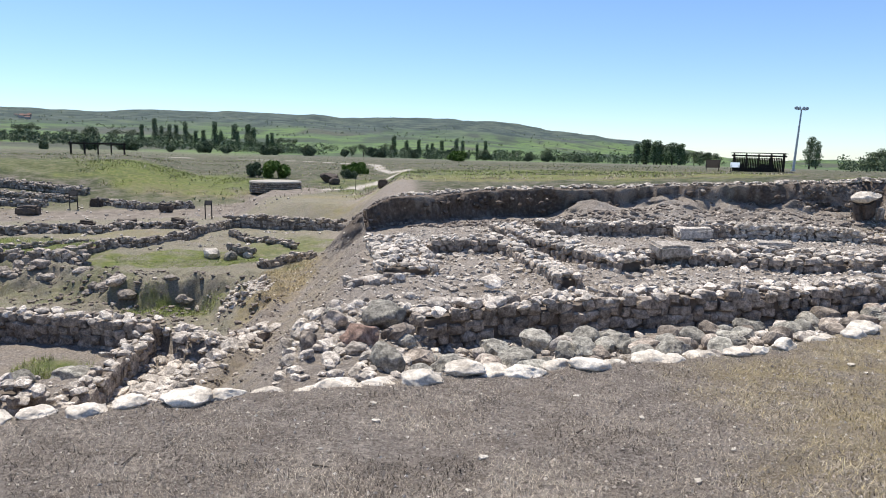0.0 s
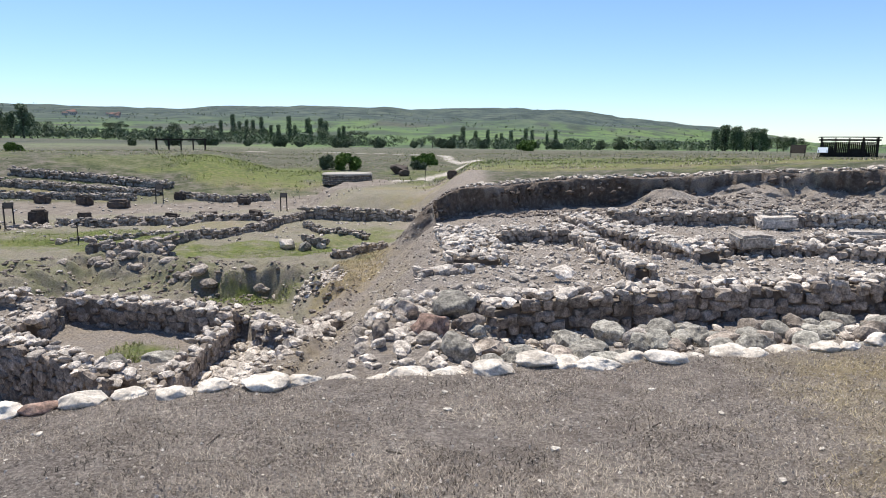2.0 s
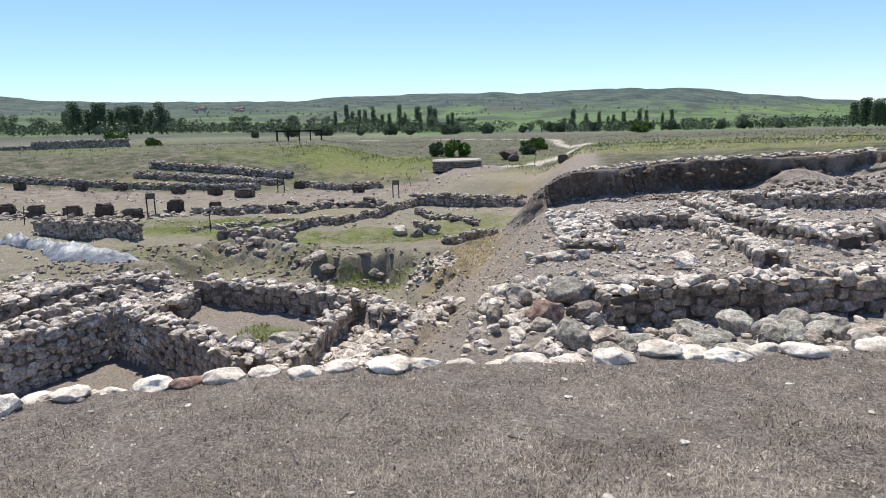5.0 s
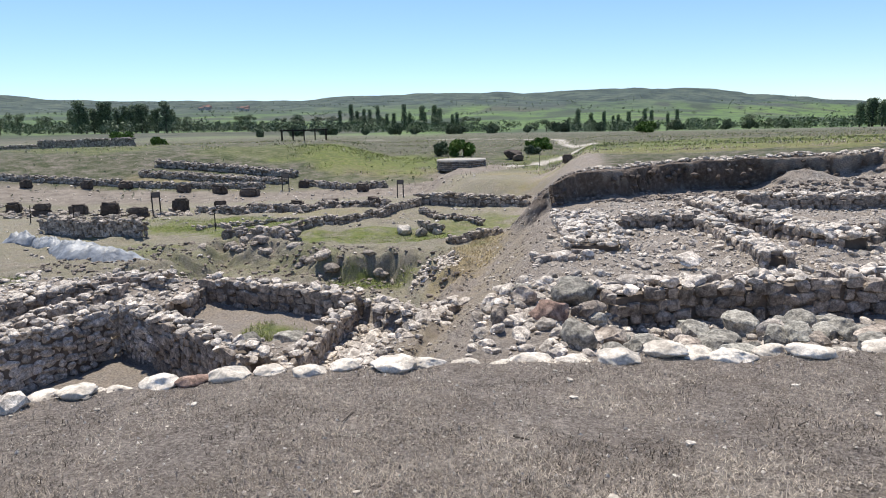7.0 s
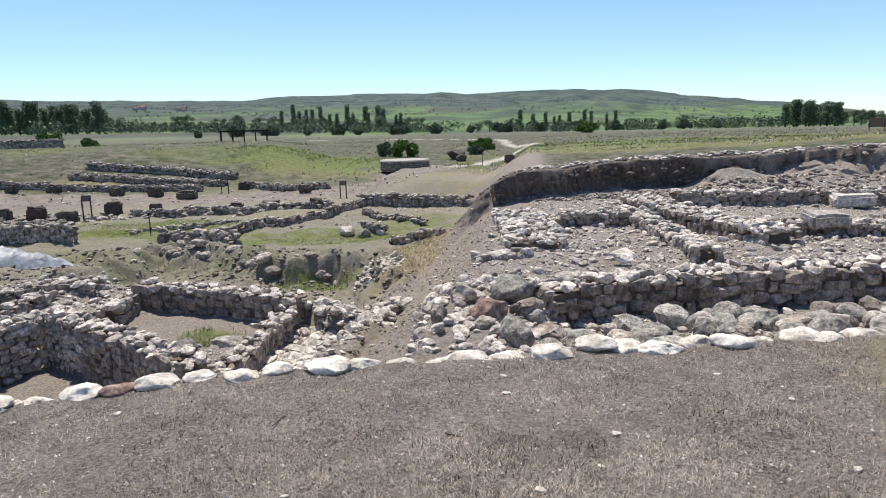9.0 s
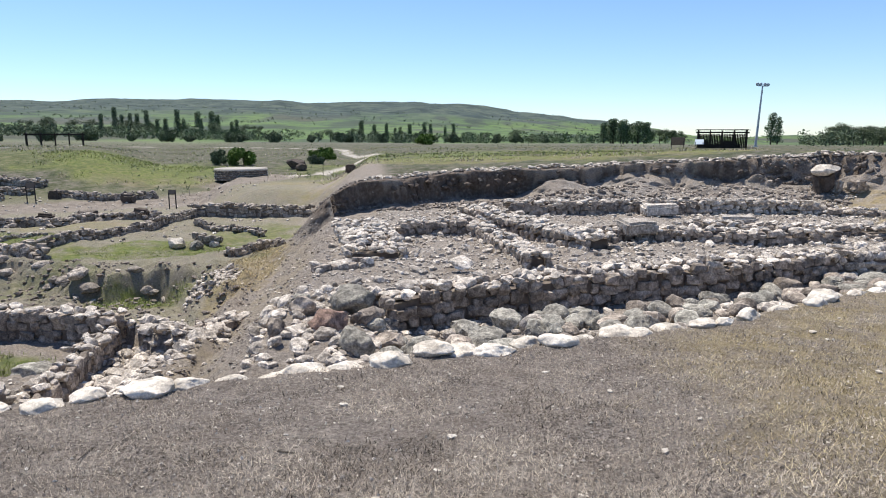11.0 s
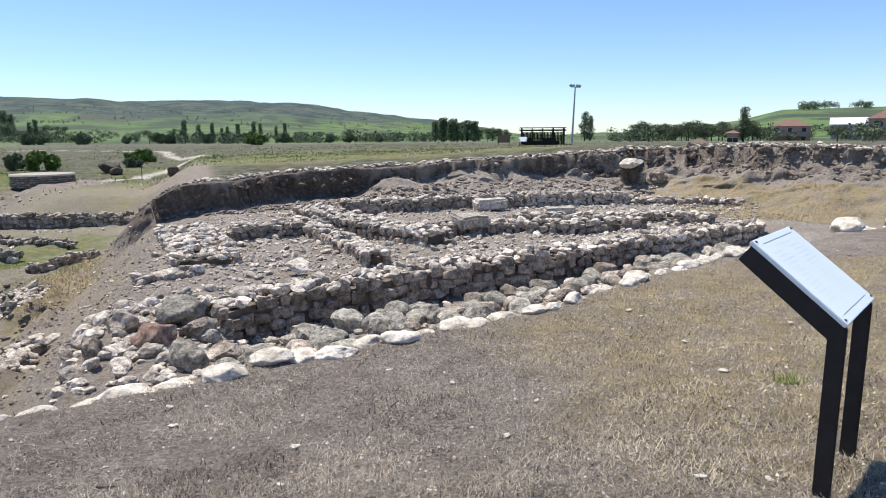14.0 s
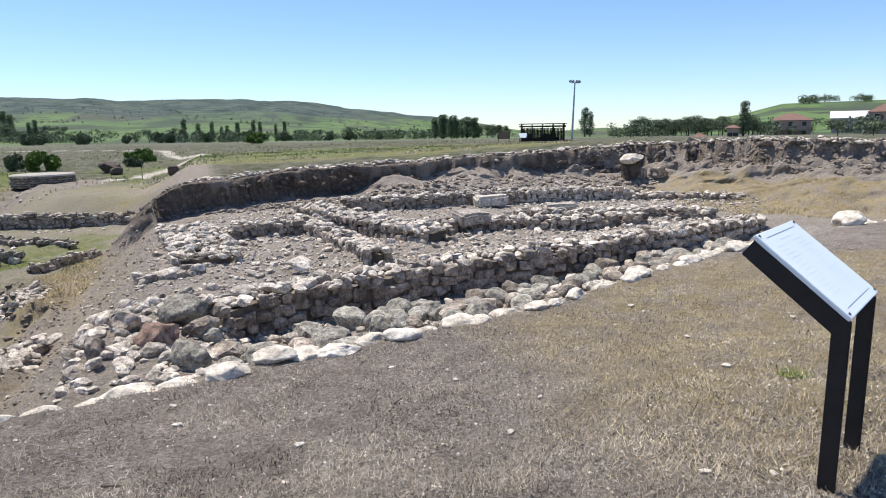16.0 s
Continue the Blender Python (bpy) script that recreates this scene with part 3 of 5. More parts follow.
def single_stone(name, c, s, yaw, tx, ty, mat, parent=None, shapes=SHAPES, pick=0):
    key = (id(shapes), pick % len(shapes), mat.name)
    if key not in STONE_DATA:
        STONE_DATA[key] = stone_mesh("stone", shapes[pick % len(shapes)], mat)
    ob = new(name, STONE_DATA[key])
    ob.parent = parent
    ob.matrix_world = Matrix.Translation(c) @ turned(yaw, tx, ty).to_4x4() @ Matrix.Diagonal((*s, 1))
    return ob


def along(pts, step):
    """Points every step metres along a polyline, with the direction there."""
    out = []
    for (ax, ay), (bx, by) in zip(pts, pts[1:]):
        d = math.hypot(bx - ax, by - ay)
        n = max(1, round(d / step))
        out += [(ax + (bx - ax) * (k + 0.5) / n, ay + (by - ay) * (k + 0.5) / n, math.atan2(by - ay, bx - ax)) for k in range(n)]
    return out


LEVELS = {}


def level(x, y):
    """Smoothed ground level on a quarter-metre raster."""
    key = (round(x * 4), round(y * 4))
    if key not in LEVELS:
        LEVELS[key] = float(height(key[0] / 4, key[1] / 4, False))
    return LEVELS[key]


def ruin_wall(pts, base, top, thick, size, label, seed, near=True, ragged=0.12, mat=None, hidden=0, follow=False):
    """A dry rubble wall: an earth core, faced with courses of stones on both sides and capped with loose ones.
    Near walls have each stone as a piece, up to 300; the rest is one joined part."""
    rs = np.random.default_rng(seed)
    mat = mat or M_STONE
    x0, y0 = pts[0]
    wall = empty("ruin_wall", Matrix(), label, "ruined wall", "excavated rubble walls")
    lift = level if follow else (lambda x, y: 0.0)
    # core
    left, right = [], []
    for (x, y, a) in along(pts, 0.5):
        t = thick * 0.36
        left.append((x - math.sin(a) * t, y + math.cos(a) * t)), right.append((x + math.sin(a) * t, y - math.cos(a) * t))
    v, f = [], []
    for (lx, ly), (rx, ry) in zip(left, right):
        h = top - 0.10 + rs.uniform(-0.06, 0.03)
        g = lift((lx + rx) / 2, (ly + ry) / 2)
        v += [(lx, ly, base + g - 0.3), (lx, ly, h + g), (rx, ry, h + g), (rx, ry, base + g - 0.3)]
    for k in range(len(left) - 1):
        q = 4 * k
        f += [(q, q + 4, q + 5, q + 1), (q + 1, q + 5, q + 6, q + 2), (q + 2, q + 6, q + 7, q + 3)]
    f += [(0, 1, 2, 3), (len(v) - 1, len(v) - 2, len(v) - 3, len(v) - 4)]
    mesh_object("core", v, f, M_CORE, wall)
    rows = []
    courses = max(1, round((top - base) / (size * 0.72)))
    for k in range(courses):
        z = base + (k + 0.5) * (top - base) / courses
        for side in (-1, 1):
            for (x, y, a) in along(pts, size * 1.12):
                if (k == courses - 1 and rs.random() < ragged) or (hidden == side and k < courses - 1):
                    continue
                s = size * rs.uniform(0.6, 1.5)
                deep = size * rs.uniform(0.6, 0.8)
                o = side * (thick / 2 - deep / 2) + rs.normal() * 0.012
                j = rs.uniform(-0.3, 0.3) * size
                rows.append(((x - math.sin(a) * o + math.cos(a) * j, y + math.cos(a) * o + math.sin(a) * j, z + rs.normal() * size * 0.11), (s * 1.2, deep, size * rs.uniform(0.75, 1.0)), a + rs.normal() * 0.05, rs.normal() * 0.04, rs.normal() * 0.10))
    lanes = max(1, round(thick / (size * 0.9)))
    for q in range(lanes):
        o = (q + 0.5) / lanes * thick - thick / 2
        for (x, y, a) in along(pts, size * 1.0):
            if rs.random() < 0.12:
                continue
            s = size * rs.uniform(0.6, 1.3)
            rows.append(((x - math.sin(a) * o + rs.normal() * 0.05, y + math.cos(a) * o + rs.normal() * 0.05, top - 0.02 + rs.uniform(-0.05, 0.08)), (s * 1.2, s * 0.9, s * 0.6), rs.uniform(0, 6.3), rs.normal() * 0.15, rs.normal() * 0.15))
    rows = [((c[0], c[1], c[2] + lift(c[0], c[1])), *rest) for c, *rest in rows] if follow else rows
    rows.sort(key=lambda q: math.hypot(q[0][0], q[0][1]))
    pieces = rows[:290] if near else []
    rest = rows[len(pieces):]
    for k, (c, s, yaw, tx, ty) in enumerate(pieces):
        # capstones paler, facing stones darker: sunlit tops and shaded faces put into colour
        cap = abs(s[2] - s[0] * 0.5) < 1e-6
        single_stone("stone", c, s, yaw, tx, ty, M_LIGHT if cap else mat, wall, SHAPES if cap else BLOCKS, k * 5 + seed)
    if rest:
        heap("rubble", rest, M_RUBBLE if near else M_DARK, SHAPES if near else BLOCKS, wall)
    return wall


GREYW = "ruined wall of grey rubble stones with loose capstones"
ruin_wall(FRONT_WALL, -1.65, -0.92, 0.7, 0.235, "long dry-stone wall of grey field stones beside the trench", 1, hidden=1)
# walls on the terrace: a broad pale one, chambers and cross walls
ruin_wall([(-1.5, 18.6), (-0.95, 16.0), (-0.7, 13.6)], -1.1, -0.8, 1.35, 0.2, "broad low wall of pale rubble stones", 2, mat=M_LIGHT)
ruin_wall([(-0.3, 17.5), (2.1, 17.8)], -1.2, -0.72, 0.6, 0.2, GREYW, 3)
ruin_wall([(1.5, 19.0), (2.2, 15.7), (2.6, 12.9)], -1.1, -0.8, 0.6, 0.2, GREYW, 4)
ruin_wall([(2.0, 21.7), (3.0, 18.0), (4.4, 14.6)], -1.1, -0.72, 0.9, 0.22, "wide tumbled wall of pale grey rubble", 5)
ruin_wall([(3.2, 21.4), (6.0, 21.7), (8.6, 22.1), (13.5, 21.2)], -1.15, -0.62, 0.7, 0.2, GREYW, 6)
ruin_wall([(4.2, 16.2), (6.0, 16.3), (8.4, 15.6), (10.5, 15.6)], -1.15, -0.75, 0.6, 0.2, GREYW, 7)
ruin_wall([(7.6, 17.8), (9.7, 17.0), (11.8, 16.8), (13.0, 15.8)], -1.1, -0.78, 0.6, 0.2, GREYW, 8)
ruin_wall([(-1.9, 12.7), (-0.8, 13.3)], -1.25, -0.95, 0.5, 0.25, "short stub of grey rubble wall on the slope", 9)
ruin_wall([(12.2, 21.7), (14.3, 20.8), (16.7, 19.1)], -1.1, -0.82, 0.5, 0.2, GREYW, 10)
# sunken house on the valley side
ruin_wall([(-11.05, 4.6), (-11.0, 8.5), (-10.6, 11.1)], -3.05, -1.95, 0.5, 0.2, "tall rubble wall of the sunken room", 11)
ruin_wall([(-10.55, 11.35), (-7.8, 10.05), (-5.8, 8.95)], -3.05, -1.95, 0.5, 0.2, "tall rubble wall of the sunken room", 12)
ruin_wall([(-5.6, 13.5), (-4.3, 12.7)], -2.95, -2.5, 0.5, 0.2, GREYW, 20)
ruin_wall([(-9.9, 12.2), (-10.3, 13.5)], -2.75, -2.15, 0.5, 0.24, GREYW, 19)
ruin_wall([(-10.5, 14.05), (-9.3, 13.95), (-7.0, 13.55), (-5.9, 13.2)], -2.75, -2.02, 0.5, 0.24, GREYW, 13)
ruin_wall([(-5.65, 9.2), (-5.7, 10.4), (-5.95, 11.9), (-6.05, 13.2)], -2.9, -2.25, 0.42, 0.21, GREYW, 14)
ruin_wall([(-4.45, 9.6), (-4.3, 10.9), (-4.22, 12.0)], -2.9, -2.36, 0.42, 0.2, GREYW, 15)
ruin_wall([(-4.6, 13.75), (-3.7, 14.15)], -2.9, -2.4, 0.4, 0.24, "short stub of grey rubble wall on the slope", 21)
ruin_wall([(-13.5, 9.6), (-13.3, 12.0), (-13.0, 13.7), (-11.4, 13.95)], -2.9, -1.97, 0.6, 0.21, GREYW, 16)
ruin_wall([(-14.2, 12.6), (-15.3, 13.2), (-16.6, 14.6)], -2.6, -2.25, 0.5, 0.2, GREYW, 17)
ruin_wall([(-11.8, 8.2), (-11.8, 10.8), (-12.0, 13.0)], -2.9, -1.98, 0.42, 0.2, GREYW, 18)
# valley floor
for seed, (pts, high, th, s) in enumerate([
        ([(-24.2, 22.2), (-21.8, 22.3), (-19.2, 22.4)], 0.65, 0.5, 0.2),
        ([(-15.9, 22.9), (-15.2, 23.3)], 0.4, 0.6, 0.34),
        ([(-14.7, 23.2), (-13.2, 23.0), (-12.4, 22.6)], 0.34, 0.5, 0.3),
        ([(-15.2, 22.9), (-13.6, 24.2), (-12.4, 26.2), (-11.6, 29.4), (-11.0, 33.6)], 0.32, 0.45, 0.22),
        ([(-11.2, 34.0), (-8.0, 34.0), (-5.6, 33.6), (-4.9, 33.5)], 0.55, 0.5, 0.24),
        ([(-6.3, 22.5), (-5.5, 23.3), (-4.7, 24.2)], 0.22, 0.4, 0.2),
        ([(-9.7, 30.3), (-7.8, 28.6), (-6.0, 27.4)], 0.2, 0.4, 0.2),
        ([(-18.6, 24.6), (-16.6, 26.2), (-14.6, 27.0)], 0.14, 0.4, 0.18),
        ([(-21.5, 29.2), (-19.8, 29.6), (-16.0, 31.4), (-12.8, 34.2)], 0.3, 0.6, 0.24),
        ([(-34.5, 40.6), (-30, 41.5), (-23.5, 42.2)], 0.36, 0.8, 0.24),
        ([(-35.5, 43.5), (-30, 44.5), (-24.0, 44.6)], 0.42, 0.8, 0.24),
        ([(-46, 33.6), (-36.8, 36.8), (-28.5, 38.8), (-24, 40)], 0.35, 0.5, 0.24),
        ([(-22.2, 42.0), (-19.0, 41.0), (-16.0, 42.4)], 0.35, 0.5, 0.24),
        ([(-8.6, 26.2), (-7.4, 25.6)], 0.25, 0.4, 0.3),
        ([(-60, 56), (-52, 61)], 0.8, 0.8, 0.3), ([(-72, 60), (-60, 66)], 0.7, 0.8, 0.3)]):
    ruin_wall(pts, 0.0, high, th, s, "low wall of dark grey rubble in the valley", 40 + seed, near=False, ragged=0.4, follow=True)


# whitish stones along the edge of the near bank
def field_stone(name, x, y, s, lift, yaw, mat, label, seed, shapes=FINE, group="stones along the bank edge", tilt=0.0):
    z = float(height(x, y)) + s[2] * lift
    ob = single_stone(name, (x, y, z), s, yaw, tilt, tilt * 0.4, mat, None, shapes, seed)
    return tagged(ob, label, "stone", group)


rs = np.random.default_rng(5)
for k, (x, y, a) in enumerate(along([(-6.5, 2.0), (-4.3, 3.35), (-3.1, 4.12), (-1.2, 4.82), (0.9, 5.5), (3.2, 6.1), (4.5, 6.9), (6.4, 7.8), (8.5, 8.5)], 0.31)):
    w = rs.uniform(0.24, 0.44)
    w *= 0.78 if x < -2.2 else 1.0
    red = abs(x + 3.15) < 0.15
    w = 0.3 if red else w
    field_stone("edge_stone", x + rs.normal() * 0.04, y + rs.normal() * 0.05, (w, w * rs.uniform(0.55, 0.8), w * rs.uniform(0.36, 0.52)), rs.uniform(-0.05, 0.15), a + rs.normal() * 0.22,
                M_RED if red else M_PALE, "reddish stone set in the bank edge" if red else "whitish rounded field stone set in the bank edge", k)
# boulders of the collapsed row between the edge and the long wall
for k, (x, y, w, h, mat) in enumerate([
        (2.72, 10.1, 0.74, 0.38, M_BOULDER), (-0.85, 9.85, 0.8, 0.56, M_BOULDER), (-0.3, 10.3, 0.62, 0.42, M_BOULDER), (-1.1, 8.8, 0.62, 0.42, M_RED), (-0.65, 7.9, 0.55, 0.42, M_BOULDER), (2.9, 9.2, 0.62, 0.34, M_BOULDER), (-1.75, 8.6, 0.4, 0.34, M_STONE), (-1.55, 9.5, 0.42, 0.4, M_STONE), (-1.7, 10.1, 0.4, 0.3, M_BOULDER),
        (0.0, 8.5, 0.55, 0.3, M_STONE), (3.1, 8.4, 0.6, 0.42, M_BOULDER), (9.0, 11.9, 0.95, 0.5, M_BOULDER), (8.2, 11.4, 0.7, 0.4, M_BOULDER), (10.9, 12.7, 1.1, 0.6, M_BOULDER), (10.2, 11.4, 0.9, 0.4, M_STONE),
        (5.9, 10.4, 0.6, 0.45, M_BOULDER), (6.6, 10.6, 0.65, 0.35, M_STONE), (-6.45, 11.2, 0.75, 0.45, M_BOULDER), (-6.7, 10.1, 0.6, 0.4, M_BOULDER), (-6.9, 10.7, 0.5, 0.35, M_BOULDER)]):
    field_stone("boulder", x, y, (w, w * 0.75, h), 0.2, k * 1.3, mat, "large weathered boulder of the collapsed stone row", k, group="boulders by the trench")
row = [(-0.5, 8.0), (0.2, 8.2), (1.6, 8.8), (3.6, 9.4), (5.2, 9.9), (7, 10.9), (9, 11.9), (11.6, 12.9)]
n = 0
for off, step, size in ((-1.5, 0.44, 0.30), (-0.9, 0.40, 0.33), (-0.3, 0.40, 0.34), (0.35, 0.40, 0.32), (1.0, 0.42, 0.40)):
    for (x, y, a) in along(row, step):
        k = n % 8
        w = size * rs.uniform(0.7, 1.5)
        x2, y2 = x - math.sin(a) * off + rs.normal() * 0.12, y + math.cos(a) * off + rs.normal() * 0.12
        field_stone("row_stone", x2, y2, (w * 1.15, w * 0.85, w * rs.uniform(0.5, 0.85)), 0.34, rs.uniform(0, 6.3), M_LIGHT if rs.random() < 0.15 else M_BOULDER if rs.random() < 0.6 else M_STONE,
                    "grey field stone of the tumbled row beside the trench", n, MEDIUM, "stones of the tumbled row", rs.normal() * 0.15)
        n += 1


def scatter(name, region, count, smin, smax, mat, shapes, label, seed, ok=None):
    rs = np.random.default_rng(seed)
    xs, ys = [p[0] for p in region], [p[1] for p in region]
    x, y = rs.uniform(min(xs), max(xs), count * 3), rs.uniform(min(ys), max(ys), count * 3)
    keep = inside(x, y, region)
    if ok is not None:
        keep &= ok(x, y, rs)
    x, y = x[keep][:count], y[keep][:count]
    z = height(x, y)
    rows = []
    for px, py, pz in zip(x, y, z):
        s = smin + (smax - smin) * rs.random() ** 2.5
        rows.append(((px, py, pz + s * 0.12), (s * rs.uniform(0.9, 1.5), s * rs.uniform(0.8, 1.1), s * rs.uniform(0.5, 0.8)), rs.uniform(0, 6.3), rs.normal() * 0.2, rs.normal() * 0.2))
    return heap(name, rows, mat, shapes, None, label, "rubble")


def clumpy(scale, cut):
    return lambda x, y, rs: fbm(x * scale, y * scale, 3) + 0.25 * rs.random(len(x)) > cut


TER = [(-1.7, 9.5), (-2.0, 18), (-1.5, 21.5), (2, 25.5), (9, 25), (14, 24), (17, 21), (17, 18), (13.8, 15), (7, 13), (0, 10.8)]
LINES = [[(-1.2, 18.6), (-0.7, 13.6)], [(-0.3, 17.5), (2.1, 17.8)], [(1.5, 19.0), (2.2, 15.7), (2.6, 12.9)], [(2.0, 21.7), (3.0, 18.0), (4.4, 14.6)], [(3.2, 21.4), (8.6, 22.1), (13.5, 21.2)],
         [(4.2, 16.2), (8.4, 15.6), (10.5, 15.6)], [(7.6, 17.8), (9.7, 17.0), (13.0, 15.8)], [(12.2, 21.7), (16.7, 19.1)], [(0, 11.2), (4.2, 12.7), (13.6, 15.2)], [(0.2, 13.6), (2.6, 13.2)]]


def by_walls(reach, stray):
    return lambda x, y, rs: (np.minimum.reduce([line_dist(x, y, p) for p in LINES]) < reach * rs.random(len(x))) | (rs.random(len(x)) < stray)


scatter("terrace_rubble", TER, 2300, 0.06, 0.22, M_RUBBLE, SHAPES, "pale rubble stones tumbled from the terrace walls", 21, by_walls(1.5, 0.05))
scatter("terrace_gravel", TER, 13000, 0.02, 0.09, M_RUBBLE, PEBBLES, "small pale stones and gravel over the terrace", 22, by_walls(3.5, 0.4))
scatter("trench_rubble", [(-1.4, 6.6), (-1.4, 10.5), (5, 11.5), (13, 14), (13, 12), (5, 8), (0, 5.8)], 2000, 0.05, 0.2, M_RUBBLE, SHAPES, "broken stones between the tumbled rows", 23)
scatter("house_rubble", HOUSES, 2600, 0.05, 0.24, M_RUBBLE, SHAPES, "tumbled pale stones over the sunken house walls", 24,
        lambda x, y, rs: (outside_dist(x, y, ROOM_A) > 0.3) & (outside_dist(x, y, ROOM_B) > 0.2) & (outside_dist(x, y, CELL) > 0.1) & (x < -3.7 + 0.5 * rs.random(len(x))))
scatter("slope_stones", [(-1.8, 5.5), (-4.6, 9), (-5, 20), (-4, 26), (-1.9, 22), (-1.6, 12)], 700, 0.02, 0.09, M_RUBBLE, PEBBLES, "small stones on the earth slope", 25)
scatter("valley_rubble", [(-28, 17), (-26, 27), (-12, 33), (-4.5, 33), (-4.8, 14), (-12, 15)], 420, 0.05, 0.2, M_RUBBLE, PEBBLES, "scattered grey stones on the valley floor", 26, clumpy(0.35, 0.15))
scatter("scarp_rocks", [(-18, 18.5), (-17, 22), (-13, 23.2), (-10, 22), (-4.5, 21.4), (-4.6, 17.6), (-9, 18.8), (-13, 20.4)], 240, 0.12, 0.7, M_DARK, MEDIUM, "grey rocks and rubble along the crumbling scarp", 35,
        lambda x, y, rs: np.abs(line_dist(x, y, SCARP[1:-2])) < 0.5 * rs.random(len(x)))
scatter("lane_rubble", [(-5.5, 9.2), (-5.8, 13.4), (-4.6, 15.0), (-3.7, 14.4), (-3.9, 12), (-4.2, 9)], 620, 0.08, 0.34, M_RUBBLE, SHAPES, "pale stones choking the lane between the house walls", 36)
scatter("scarp_clods", [(-18, 17), (-17, 22), (-13, 23), (-10, 21.5), (-5, 20.5), (-4.6, 16), (-12, 15), (-18, 15.5)], 2200, 0.03, 0.18, M_CLOD, PEBBLES, "grey-brown clods and stones below the scarp", 37)
scatter("slope_boulders", [(-2.0, 7.4), (-2.4, 10.6), (-1.0, 11.0), (-0.8, 7.4)], 90, 0.12, 0.36, M_RUBBLE, MEDIUM, "tumbled stones at the corner of the terrace", 27)
scatter("cairn", [(-6.4, 18.3), (-6.3, 19.5), (-5.0, 19.5), (-5.0, 18.3)], 170, 0.1, 0.26, M_RUBBLE, PEBBLES, "heap of small pale stones", 28)
bank_top = []
for (x, y, a) in along(BANK, 0.15):
    for q in range(3):
        o = 0.95 + rs.uniform(-0.2, 0.4)
        px, py = x - math.sin(a) * o, y + math.cos(a) * o
        s = rs.uniform(0.1, 0.25)
        if px < -1.6:
            continue
        px, py = px, py - float(cut_lean(px, py, height(px, py)))
        bank_top.append(((px, py, float(height(x - math.sin(a) * 1.3, y + math.cos(a) * 1.3)) + s * 0.1 + 0.07 * (q == 2)), (s * 1.4, s, s * 0.6), rs.uniform(0, 6.3), rs.normal() * 0.2, rs.normal() * 0.2))
heap("bank_cap_stones", bank_top, M_RUBBLE, PEBBLES, None, "row of whitish stones along the top of the cut bank", "rubble")

def face_rows(line, step, per, smin, smax, seed):
    """Pieces stuck in the cut bank, at random heights on its face."""
    rf = np.random.default_rng(seed)
    out = []
    reach = np.arange(0.0, 1.7, 0.08)
    for (x, y, a) in along(line, step):
        px, py = x - math.sin(a) * reach, y + math.cos(a) * reach
        pz = height(px, py)
        for q in range(per):
            z = rf.uniform(-0.8, max(-0.6, float(pz[-1]) - 0.08))
            k = int(np.argmax(pz >= z)) if (pz >= z).any() else len(reach) - 1
            s = smin + (smax - smin) * rf.random() ** 2
            pull = float(cut_lean(px[k], py[k], z))
            out.append(((px[k] + math.sin(a) * pull, py[k] - math.cos(a) * pull, z), (s * 1.3, s, s * 0.85), a + rf.normal() * 0.5, rf.normal() * 0.4, rf.normal() * 0.4))
    return out


heap("section_stones", face_rows(BANK[:7], 0.3, 1, 0.05, 0.2, 71), M_DARK, PEBBLES, None, "stones sticking out of the shaded cut bank face", "rubble")
# lumps take the dark mudbrick colour to match the shade painted on the face
heap("section_clods", face_rows(BANK[:7], 0.18, 2, 0.05, 0.3, 72), M_MUD, PEBBLES, None, "earth lumps in the cut bank face, coloured dark like its shade", "earth")
heap("face_clods", face_rows(BANK[5:], 0.08, 6, 0.04, 0.25, 73), M_CLOD, PEBBLES, None, "grey-brown crumbling earth lumps in the bank face", "earth")
clods = []
for (x, y, a) in along(BANK[:], 0.07):
    for q in range(2):
        o = rs.uniform(-0.6, 1.1) if x > 16.5 else rs.uniform(0.1, 0.9)
        px, py = x - math.sin(a) * o, y + math.cos(a) * o
        s = rs.uniform(0.05, 0.34) if x > 16.5 else rs.uniform(0.03, 0.2)
        clods.append(((px, py, float(height(px, py)) - s * 0.05), (s * 1.3, s, s * 0.8), rs.uniform(0, 6.3), rs.normal() * 0.4, rs.normal() * 0.4))
heap("bank_clods", clods, M_CLOD, PEBBLES, None, "brown earth clods and stones in the cut bank face", "earth")

scatter("slope_clods", [(-2.0, 6), (-4.4, 9), (-4.6, 19), (-4.4, 28), (-2.4, 24), (-1.8, 12)], 900, 0.02, 0.09, M_CLOD, PEBBLES, "brown earth clods on the slope", 29)
scatter("talus_clods", [(-1.5, 22), (2, 26), (9, 26.6), (14, 25.4), (16.6, 23.6), (15, 22), (9, 24.5), (3, 24)], 1800, 0.03, 0.26, M_CLOD, PEBBLES, "earth clods and small stones at the bank foot", 30)

scatter("talus_stones", [(1, 24.4), (3, 26), (9, 26.6), (14, 25.4), (16.6, 23.6), (15, 22), (9, 23.8), (3, 23.4)], 2600, 0.025, 0.13, M_RUBBLE, PEBBLES, "small grey stones spilled over the bank foot", 38)
scatter("stub_rubble", [(-36, 26.5), (-24, 26.8), (-18, 29.4), (-12.5, 32.8), (-13, 34.4), (-19, 31.6), (-25, 30.2), (-36, 29.6)], 620, 0.08, 0.45, M_DARK, PEBBLES, "crumbled mudbrick and dark stones between the stubs", 33)
scatter("roadside_stones", [(-40, 30), (-14, 36), (-8, 40), (-6, 36), (-12, 44), (-24, 41), (-40, 36)], 500, 0.04, 0.2, M_RUBBLE, PEBBLES, "small stones along the dirt road", 34)


# ---- things of the site ----
def on_ground(x, y, dz=0.0):
    return float(height(x, y)) + dz


